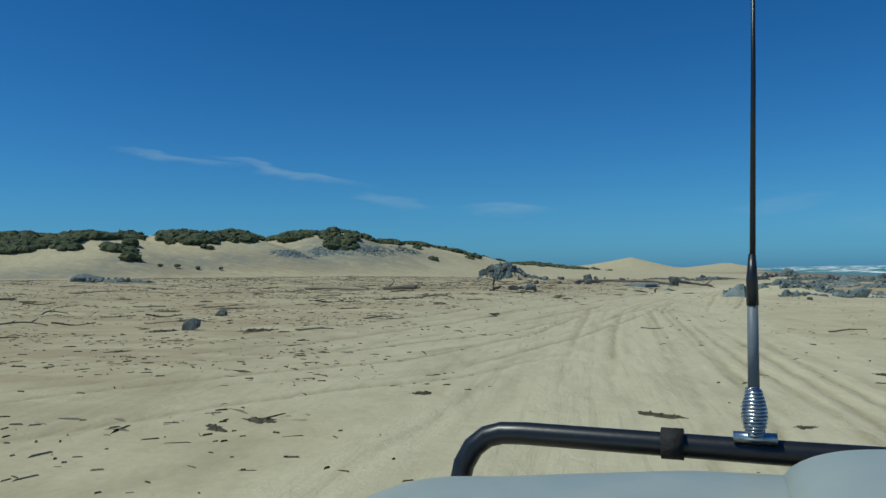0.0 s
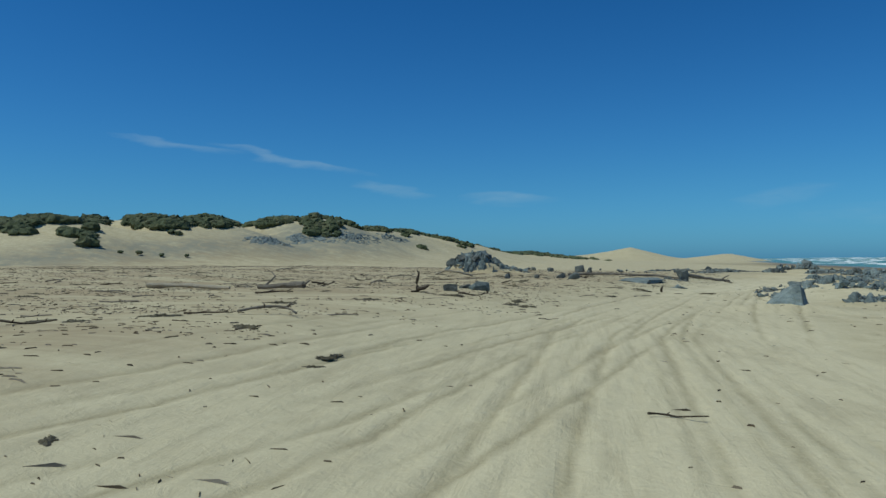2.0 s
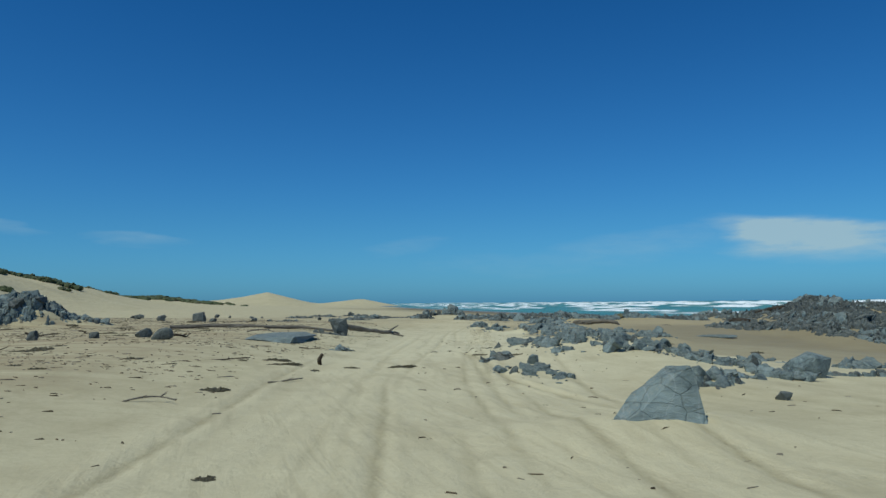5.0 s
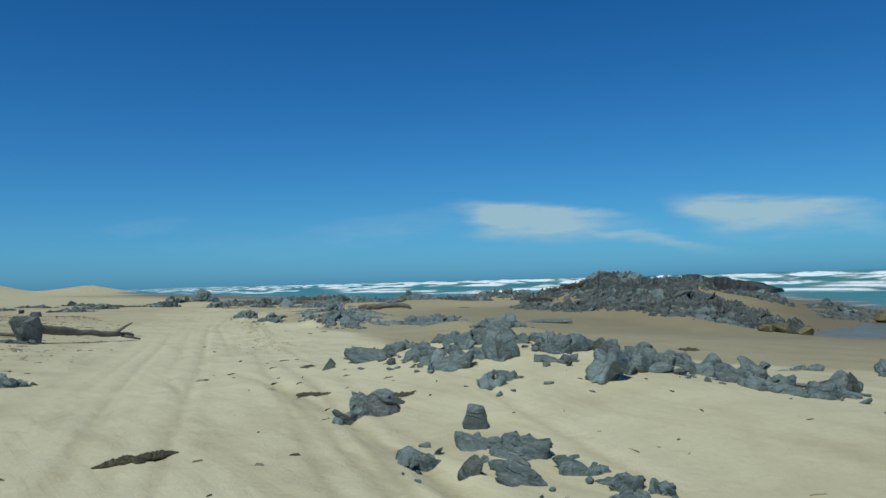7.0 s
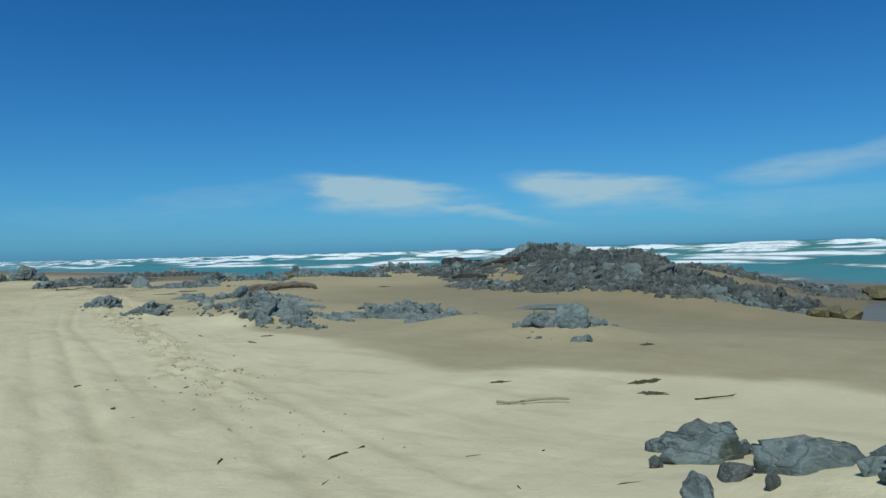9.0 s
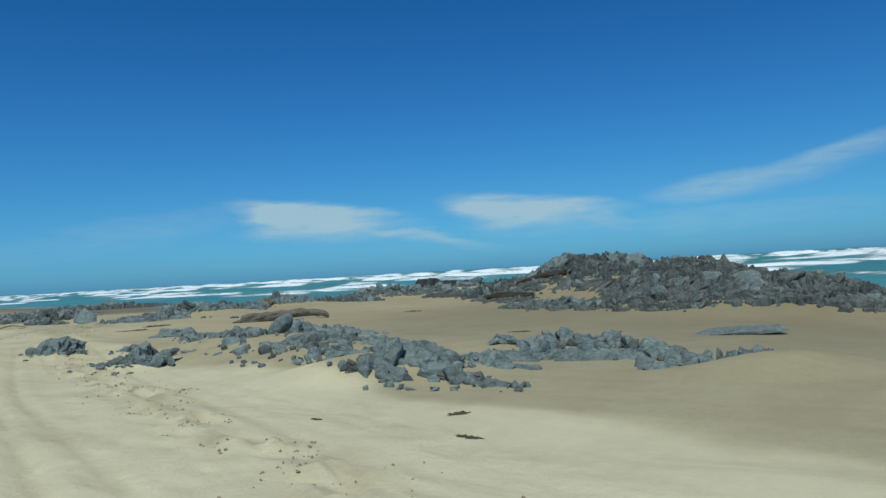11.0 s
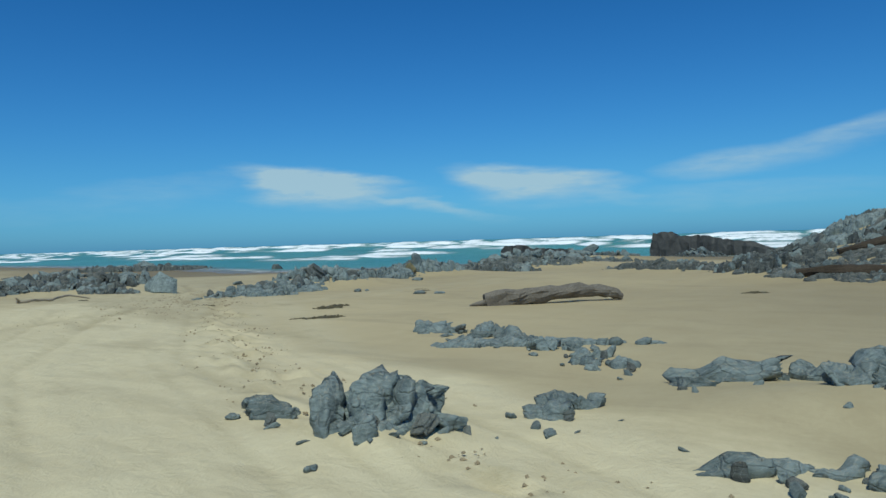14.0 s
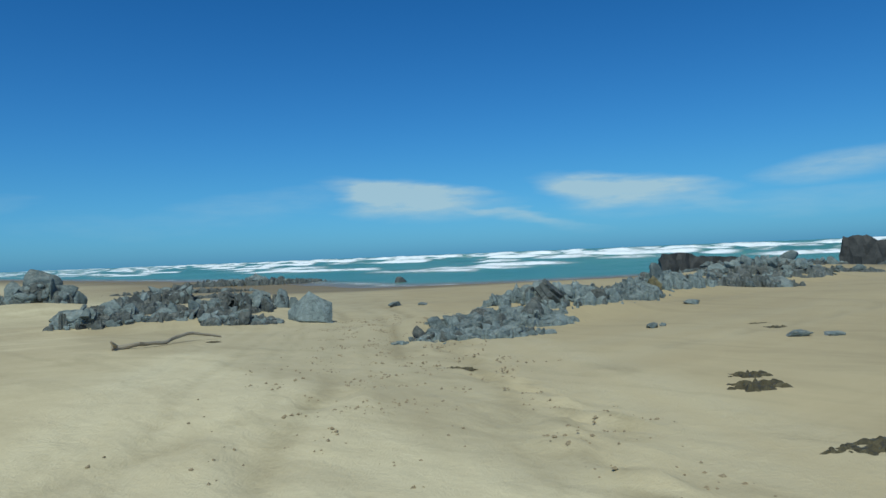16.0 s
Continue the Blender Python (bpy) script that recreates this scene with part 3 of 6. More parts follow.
def tracks(x, y):
    off, along = near_line(x, y, LINE)
    z1, t1, p1 = ruts(x, y, off, along, (-0.45, 1.15, 0.2, 1.8, -1.3, -2.9, -1.9, 2.6, -0.1, 3.4, -0.9, 0.7, 1.5, 2.2), 0.024, 0.16)
    end = smooth01((y + 14) / 4) * smooth01((150 - y) / 40)
    o2, a2 = near_line(x, y, SPUR)
    z2, t2, p2 = ruts(x, y, o2, a2, (-0.75, 0.75), 0.06, 0.1)
    fade = smooth01(1 - np.abs(o2) / 4)
    o3, a3 = near_line(x, y, SPUR_2)
    z3, t3, p3 = ruts(x, y, o3, a3, (-5.2, -4.4, -3.8, -3.4, -3.0, -2.6, -2.2, -1.8, -1.5, -1.1, -0.8, -0.4, 0.1, 0.5, 0.8, 1.2, 1.6, 2.3), 0.022, 0.2)
    reach = smooth01(1.3 - np.abs(o3) / 6) * smooth01((40 - y) / 10)
    o4, a4 = near_line(x, y, SPUR_3)
    z4, t4, p4 = ruts(x, y, o4, a4, (-0.8, 0.8), 0.04, 0.1, 1.6)
    o5, a5 = near_line(x, y, SPUR_4)
    z5, t5, p5 = ruts(x, y, o5, a5, (-0.7, 0.7, 1.6), 0.07, 0.1, 2.2)
    on = smooth01((y - 93) / 4)
    # the crumbled edge of the driven strip
    rim = np.exp(-(((off - 1.9 - 0.35 * wavy(x, y, 3.7, 2.7)) / 0.45) ** 2)) * smooth01((y - 58) / 8) * smooth01((106 - y) / 6)
    churn = np.maximum.reduce([t1 * end, t2 * fade, t3 * 0.8 * reach, t4 * 0.6, t5 * on, rim])
    pressed = np.maximum.reduce([p1 * end * (0.9 - 0.45 * smooth01((y - 38) / 22)), p2 * fade, p3 * reach, p4 * 0.5, p5 * on, 0.8 * rim * smooth01(1.6 * wavy(x, y, 0.8, 6.6))])
    z = z1 * end + z2 * fade + z3 * reach + z4 + z5 * on + rim * (0.075 * wavy(x, y, 0.7, 3.9) + 0.02)
    z = z + churn * (0.010 * wavy(x, y, 0.9, 7.0) + 0.012 * wavy(x, y, 0.45, 9.0)) + 0.006 * wavy(x, y, 1.7, 4.0) + 0.012 * wavy(x, y, 4.3, 6.0)
    return z, churn, pressed


def ground_z(x, y):
    return float(land(x, y) + tracks(np.asarray(x, float), np.asarray(y, float))[0])


def build_ground():
    xs = spread((-4500, -420, 420, 60), (-420, -70, 40, 4), (-70, -12, 3.2, 0.4), (-12, -5, 0.3, 0.1), (-5, 30, 0.085, 0.085), (30, 62, 0.15, 0.8), (62, 130, 1.0, 4), (130, 700, 6, 80), (700, 4500, 120, 600))
    ys = spread((-3000, -80, 400, 20), (-80, -4, 16, 0.6), (-4, 112, 0.26, 0.26), (112, 190, 0.4, 2.2), (190, 420, 2.4, 6), (420, 1100, 7, 16), (1100, 4500, 40, 500))
    X, Y, F = grid(xs, ys)
    z = land(X, Y)
    t, churn, pressed = tracks(X, Y)
    near = smooth01((220 - Y) / 60) * smooth01((X + 160) / 60)
    z = z + t * near + 0.3 * wavy(X, Y, 9.0, 8.0) * smooth01((-X - 70) / 60) * smooth01((z - 2.5) / 4)
    d = inland(X, Y)
    wet = smooth01((26 - d) / 20) * smooth01((0.55 - land(X, Y)) / 0.5)
    damp = X - np.interp(Y, DAMP_Y, DAMP_X) + 0.7 * wavy(X, Y, 9.0, 2.2) + 0.3 * wavy(X, Y, 3.0, 6.2)
    wet = np.maximum(wet, (0.44 * smooth01(damp / 0.9) + 0.3 * smooth01(damp / 16)) * (1 - 0.35 * smooth01((Y - 76) / 14)) * smooth01((90 - X) / 20)) * smooth01((520 - Y) / 150)
    off, _ = near_line(X, Y, LINE)
    grit = smooth01((-off - 4) / 5) * smooth01((Y + 5) / 10) * smooth01((130 - Y) / 40) * 0.9 + 0.2 * smooth01((Y - 20) / 30) + 0.7 * np.exp(-(((-off - 34) / 9) ** 2)) + 0.9 * np.exp(-(((-off - 126) / 11) ** 2)) * smooth01((230 - Y) / 60)
    scree = sum(np.exp(-(((X - sx) / 11) ** 2 + ((Y - sy) / 13) ** 2)) for sx, sy in ((-73.4, 183.8), (-70.5, 197.0), (-63.9, 204.0), (-57.5, 208.0), (-56.0, 238.0)))
    scree = np.maximum(scree, 1.3 * np.exp(-(((-off - 131) / 7) ** 2)) * smooth01((190 - Y) / 30) * smooth01((X + 300) / 60))
    ob = link_mesh("ground", np.stack([X, Y, z], 1), F, SAND, {"track": churn * near, "comb": churn * smooth01((66 - Y) / 26) * smooth01((X + 20) / 6), "rut": pressed * near * 0.88, "pale": smooth01((Y - 40) / 14) * smooth01((92 - Y) / 22) * smooth01((off + 5) / 6) * (1 - smooth01((damp + 0.3) / 1.2)) * 0.7, "gold": smooth01((Y - 74) / 16) * smooth01((off + 12) / 6) * (0.35 + 0.5 * smooth01((off - 1.3) / 0.9)), "scree": np.clip(scree, 0, 1), "wet": wet, "grit": np.clip(grit, 0, 1)})
    tagged(ob, "pale dry beach sand with wheel tracks, darker and wet near the sea", "sand", kind="structure")


build_ground()


# ---- sea ----
def build_sea():
    xs = spread((34, 420, 1.3, 2.6), (420, 1200, 4, 30), (1200, 4900, 60, 600))
    ys = spread((-2600, -60, 300, 10), (-60, 420, 2.2, 2.6), (420, 1200, 4, 16), (1200, 4900, 40, 600))
    X, Y, F = grid(xs, ys)
    d = -inland(X, Y)
    z = np.full(X.shape, SEA) + 0.10 * wavy(X, Y, 14.0, 1.5) * smooth01(d / 30)
    foam = 0.55 * np.exp(-(((d - 3 - 2.5 * wavy(X, Y, 26.0, 3.0)) / 4) ** 2))
    for k, (at, h, wide) in enumerate(((24, 0.35, 4), (44, 0.4, 4.5), (66, 0.6, 6), (92, 0.8, 7), (122, 1.1, 8), (156, 1.4, 9), (196, 1.8, 11), (240, 2.3, 12), (295, 2.7, 13), (360, 2.2, 15), (440, 1.8, 18))):
        e = d - at - 9 * wavy(X, Y, 120.0, 9.0 + k) - 3 * wavy(X, Y, 37.0, 2.0 + k)
        life = smooth01(0.5 + 0.9 * wavy(X * 0.4, Y, 60.0, 20.0 + 3 * k))
        sea_front = np.where(e < 0, e / (wide * 0.45), e / wide)
        crest = np.exp(-(sea_front ** 2))
        z = z + h * (0.35 + 0.65 * life) * crest
        foam = np.maximum(foam, life * np.exp(-(((e + wide * 0.5) / (wide * 0.75)) ** 2)) * 1.15)
        foam = np.maximum(foam, 0.6 * life * np.exp(-(((e + wide * 1.7) / (wide * 1.4)) ** 2)))
    z = z + 0.25 * wavy(X, Y, 60.0, 11.0) * smooth01((d - 300) / 200)
    foam = np.maximum(foam, (0.86 + 0.2 * wavy(X, Y, 70.0, 4.4)) * np.exp(-(((d - 235 - 16 * wavy(X, Y, 150.0, 5.5)) / 30) ** 2)))
    breaker = smooth01((120 - Y) / 50) * smooth01((d - 75 - 12 * wavy(X, Y, 70.0, 6.5)) / 14) * smooth01((290 - d) / 60)
    foam = np.maximum(foam, breaker * (0.86 + 0.3 * wavy(X * 0.5, Y, 45.0, 8.5)))
    z = z + 1.0 * breaker * np.exp(-(((d - 150 - 12 * wavy(X, Y, 80.0, 3.3)) / 14) ** 2))
    foam = foam * smooth01((700 - d) / 300)
    ob = link_mesh("water", np.stack([X, Y, z], 1), F, WATER, {"foam": np.clip(foam, 0, 1), "shallow": smooth01((0.5 - SEA + land(X, Y)) / 0.5)})
    tagged(ob, "teal sea with lines of white breaking surf", "sea", kind="structure")


build_sea()

# ---- rocks ----
def worn_points(size, seed, subdiv, planes=11, edge=9.0, rough=0.06, layers=0.0):
    """A water-worn stone: a ball cut by random planes, its edges rounded, its bedding etched out."""
    rng = random.Random(seed)
    bm = bmesh.new()
    bmesh.ops.create_icosphere(bm, subdivisions=subdiv, radius=1.0)
    cut = []
    for k in range(planes):
        n = Vector([rng.gauss(0, 1) for _ in range(3)]).normalized()
        cut.append((n, rng.uniform(0.5, 0.9)))
    for ax in range(3):
        for s in (-1, 1):
            n = Vector((0, 0, 0))
            n[ax] = s
            cut.append(((n + Vector([rng.gauss(0, 0.22) for _ in range(3)])).normalized(), rng.uniform(0.75, 0.95)))
    k = sum(size) / 3
    off = Vector((seed * 1.7, seed * 0.3, 0))
    for v in bm.verts:
        d = v.co.normalized()
        r = sum(max(0.0, n.dot(d) / w) ** edge for n, w in cut) ** (-1 / edge)
        q = d * r
        c = Vector((q.x * size[0], q.y * size[1], q.z * size[2])) / 2
        u = Vector((c.x, c.y * 2.2, c.z)) / k
        w = noise.noise_vector(u * 2.4 + off) * 0.75 + noise.noise_vector(u * 6.5 + off) * 0.4
        c += Vector((w.x, w.y * 0.6, w.z)) * rough * k
        if layers:
            bed = (c.y + 0.25 * c.z) / k * 7.0 + 0.8 * noise.noise(u * 1.5 + off)
            c *= 1 - layers * (0.5 + 0.5 * math.sin(bed * 3.0)) ** 3
        v.co = c
    return bm


def rock_mesh(name, size, seed, mat, subdiv=2, planes=11, edge=9.0, rough=0.06, layers=0.0, smooth=True):
    return bm_mesh(name, worn_points(size, seed, subdiv, planes, edge, rough, layers), mat, smooth)


def hull_mesh(name, size, seed, mat, points=12, rough=0.05, boxy=0.3):
    """An angular splinter: the hull of random points, broken up a little."""
    rng = random.Random(seed)
    bm = bmesh.new()
    for _ in range(points):
        v = Vector([rng.gauss(0, 1) for _ in range(3)]).normalized()
        v = v.lerp(v / max(abs(c) for c in v) * 0.82, boxy) * rng.uniform(0.8, 1.0)
        bm.verts.new((v.x * size[0] / 2, v.y * size[1] / 2, v.z * size[2] / 2))
    bmesh.ops.convex_hull(bm, input=bm.verts)
    bmesh.ops.delete(bm, geom=[v for v in bm.verts if not v.link_faces], context="VERTS")
    bmesh.ops.subdivide_edges(bm, edges=bm.edges, cuts=1, use_grid_fill=True)
    bmesh.ops.triangulate(bm, faces=bm.faces)
    k = sum(size) / 3
    for v in bm.verts:
        v.co += noise.noise_vector(Vector((v.co.x, v.co.y * 2.5, v.co.z)) * 3.4 / k + Vector((seed, 0, 0))) * rough * k
    return bm_mesh(name, bm, mat)


def stack_mesh(name, size, seed, mat, leaves=6, ragged=0.12):
    """Leaves of slate side by side, each broken off at its own height."""
    rng = random.Random(seed)
    bm = bmesh.new()
    n = 8
    base = [(2 * math.pi * (k + rng.uniform(-0.3, 0.3)) / n, rng.uniform(0.6, 1.0)) for k in range(n)]
    y = -size[1] / 2
    skew = rng.uniform(-0.25, 0.25)
    rings = []
    for j in range(leaves):
        thick = size[1] / leaves * rng.uniform(0.7, 1.4)
        grow = (1 - 0.5 * abs(2 * (j + 0.5) / leaves - 1) ** 2) * rng.uniform(0.78, 1.05)
        dx, dz = rng.gauss(0, 0.04) + skew * y, rng.gauss(0, 0.05)
        for side, shrink in ((0.12, 0.97), (0.88, 1.0), (1.0, 0.93)):
            jag = random.Random(seed * 31 + j)
            ring = []
            for a, r in base:
                q = r * grow * shrink * (1 + jag.gauss(0, ragged))
                ring.append(bm.verts.new(((dx + 0.5 * q * math.cos(a)) * size[0], y + thick * (side + rng.uniform(-0.1, 0.1)), (dz + 0.5 * q * math.sin(a)) * size[2])))
            rings.append(ring)
        y += thick
    bm.faces.new(rings[0])
    bm.faces.new(rings[-1][::-1])
    for p, q in zip(rings, rings[1:]):
        for k in range(n):
            bm.faces.new((p[k], q[k], q[(k + 1) % n], p[(k + 1) % n]))
    bmesh.ops.triangulate(bm, faces=bm.faces)
    return bm_mesh(name, bm, mat)


def plate_mesh(seed, mat, taper=0.35, subdiv=4, thick=0.34):
    """A worn plate of slate, a unit wide (x) and long (y), narrowed towards its foot (-y), with fluted bedding and blunt edges."""
    bm = worn_points((1.12, 1.12, thick), seed, subdiv, 5, 13.0, 0.05)
    rng = random.Random(seed)
    bend, flutes, ph = rng.uniform(-0.1, 0.14), rng.choice((5, 7, 9, 12)), rng.uniform(0, 6)
    off = Vector((seed * 3.3, 0.7, seed * 0.2))
    for v in bm.verts:
        c = v.co
        up = c.y + 0.5
        c.x *= 1 - taper * max(0.0, 1 - up) + 0.12 * noise.noise(Vector((up * 2.2, seed, 0)))
        edge = noise.noise(Vector((c.x * 3.1, c.y * 1.3, 0)) + off)
        c.y += 0.16 * edge * abs(c.y) * 2 + 0.1 * noise.noise(Vector((c.x * 8.3, c.z * 2, 1.0)) + off) * abs(c.y)
        c.x += (0.16 * noise.noise(Vector((1.0, c.y * 4.1, c.z)) + off) + 0.09 * noise.noise(Vector((2.0, c.y * 11, c.z)) + off)) * min(1.0, abs(c.x) * 2.5)
        groove = math.sin(c.x * flutes + 2.2 * noise.noise(c * 1.7 + off) + ph)
        c.z += bend * (1 - 4 * c.y * c.y) * 0.4 + thick * (0.14 * groove * abs(groove) + 0.26 * noise.noise(c * 2.3 + off) + 0.13 * noise.noise(c * 6.1 + off))
    return bm_mesh("slab", bm, mat, True)


def fin_mesh(name, size, seed, mat):
    """A worn leaf of slate with blunt broken edges, thin along y."""
    return bm_mesh(name, worn_points(size, seed, 3, 8, 12.0, 0.09, 0.03), mat, True)


PLATES = [plate_mesh(500 + k, SLATE, 0.08 + 0.06 * (k % 6)) for k in range(12)]
BLADES = [stack_mesh("blade", (0.8, 0.3, 1.25), 10 + k, SLATE, 3 + k % 2) for k in range(3)] + [fin_mesh("blade", (0.85, 0.34, 1.25), 20 + k, SLATE) for k in range(6)]
SLABS = [stack_mesh("slab", (1.35, 0.34, 1.0), 30 + k, SLATE, 3 + k % 3) for k in range(2)] + [fin_mesh("slab", (1.4, 0.36, 1.05), 40 + k, SLATE) for k in range(8)]
LUMPS = [stack_mesh("lump", (1.0, 0.7, 0.85), 50 + k, SLATE, 5 + k % 3, 0.1) for k in range(2)] + [fin_mesh("lump", (1.05, 0.72, 0.85), 60 + k, SLATE) for k in range(6)]
DARKS = [stack_mesh("blade", (0.85, 0.4, 1.1), 70 + k, SLATE_DARK, 4 + k % 3, 0.15) for k in range(4)] + [fin_mesh("blade", (0.9, 0.4, 1.1), 80 + k, SLATE_DARK) for k in range(6)]
CHIPS = [hull_mesh("chip", (1.0, 0.7, 0.5), 90 + k, SLATE_DARK, 12, 0.06, 0.4) for k in range(4)]
GREY_CHIPS = [fin_mesh("chip", (1.0, 0.7, 0.42), 95 + k, SLATE) for k in range(5)]


def chance(a, b, seed):
    """A repeatable random number, 0 to 1, for whole numbers a and b."""
    v = np.sin(a * 127.1 + b * 311.7 + seed * 74.7) * 43758.5453
    return v - np.floor(v)


def ledge(top, x, y, length, width, turn, height, seed, grain, dip, mat, bare=0.35):
    """The mass of the outcrop: broken, tilted leaves of rock that sink into the sand at the rim."""
    grain = max(grain, 1.4 * height)
    step = max(0.045 * grain, length / 80, width / 48)
    us, vs = np.arange(-length * 0.56, length * 0.56, step), np.arange(-width * 0.6, width * 0.6, step * 0.8)
    U, V, F = grid(us, vs)
    r = np.random.RandomState(seed)
    U, V = U + r.uniform(-0.4, 0.4, U.shape) * step, V + r.uniform(-0.35, 0.35, V.shape) * step
    a, b = np.abs(U) / (length / 2), np.abs(V) / (width / 2)
    env = np.clip(1.05 - a ** 2.2 - b ** 2.0 + 0.3 * wavy(U, V, 1.5 * grain, seed) + 0.2 * wavy(U, V, 0.6 * grain, seed + 3.0), 0, 1.2) ** 0.6
    leaf = V * (1 if dip < 0 else -1) / (0.24 * grain) + 0.9 * wavy(U, V, 1.9 * grain, seed + 1.0) + 0.18 * wavy(U, V, 0.5 * grain, seed + 6.0)
    k = np.floor(leaf)
    f = leaf - k
    q = U / (0.42 * grain) + 3 * chance(k, 1.0, seed) + 0.35 * wavy(U, V, 0.8 * grain, seed + 2.0)
    j = np.floor(q)
    e = q - j
    out = chance(k, j, seed + 9) > bare + 0.5 * (1 - np.clip(env, 0, 1))
    tall = 0.62 + 0.38 * chance(k, j, seed)
    lean = (chance(k, j, seed + 5) - 0.5) * (e - 0.5)
    side = np.clip(np.minimum(e, 1 - e) * 7, 0, 1) * np.clip((1 - f) * 7, 0, 1)
    fine = leaf * 4.3 + 0.4 * wavy(U, V, 0.4 * grain, seed + 8.0)
    fine = fine - np.floor(fine)
    plate = tall * (0.6 + 0.4 * f + 0.4 * lean) + 0.07 * fine
    z = np.where(out, height * (env * plate * (0.6 + 0.4 * side) + 0.03 * side) - 0.08 * height * (1 - side), -0.22 * height) - 0.012
    z = np.where(env <= 0, -0.3 * height - 0.1, z)
    z = z + height * 0.04 * wavy(U, V, 0.25 * grain, seed + 5.0) * env
    ca, sa = math.cos(radians(turn)), math.sin(radians(turn))
    X, Y = x + U * ca - V * sa, y + U * sa + V * ca
    g = land(X, Y) + tracks(X, Y)[0]
    keep = (env[F].max(axis=1) > 0.0)
    ob = link_mesh("ledge", np.stack([X - x, Y - y, g + z - top.location.z], 1), F[keep], mat, smooth=False)
    ob.parent = top


def outcrop(x, y, length, width, turn, height, count, seed, label, kinds=(BLADES, SLABS), dip=-56, grain=1.0, strike=None, group="slate outcrops on the beach", hump=0.0, bare=0.5, low=0.42):
    """A ridge of leaning slabs that stands out of the sand; length lies at turn degrees from +x."""
    rng = random.Random(seed)
    z0 = ground_z(x, y)
    top = new("rock_outcrop")
    top.location = (x, y, z0)
    tagged(top, label, "rock", group)
    ledge(top, x, y, length * 1.06, width * 1.12, turn, height * low, seed, grain, dip, SLATE_DARK if kinds[0] is DARKS else SLATE, bare)
    ca, sa = math.cos(radians(turn)), math.sin(radians(turn))
    strike = turn if strike is None else strike
    spots = []
    for k in range(int(count * 1.05)):
        r, a = math.sqrt(rng.random()), rng.uniform(0, 2 * math.pi)
        u, v = r * math.cos(a), r * math.sin(a)
        spots.append((u, v, x + u * length / 2 * ca - v * width / 2 * sa, y + u * length / 2 * sa + v * width / 2 * ca))
    at = np.array(spots)
    ground = land(at[:, 2], at[:, 3]) + tracks(at[:, 2], at[:, 3])[0]
    for (u, v, px, py), g in zip(spots, ground):
        mid = max(0.0, 1 - u * u - v * v)
        size = min((0.19 * grain + 0.25 * height) * math.exp(rng.gauss(0, 0.42)), 1.5 * height + 0.12) * (0.6 + 0.4 * mid)
        me = rng.choice(rng.choice(kinds))
        gz = float(g) + (0.12 + 0.65 * hump) * height * mid * rng.random()
        steep = dip + rng.gauss(0, 15) if rng.random() < 0.7 else 0.45 * dip + rng.gauss(0, 12)
        m = pose(px - x, py - y, gz + 0.04 * size - z0, 0, 0, strike + rng.gauss(0, 26)) @ pose(0, 0, 0, steep, rng.gauss(0, 25), 0)
        part(me.name.split(".")[0], me, top, m @ Matrix.Diagonal((size * rng.uniform(0.8, 1.45), size * rng.uniform(0.7, 1.15), size * rng.uniform(0.8, 1.35), 1)))
    return top


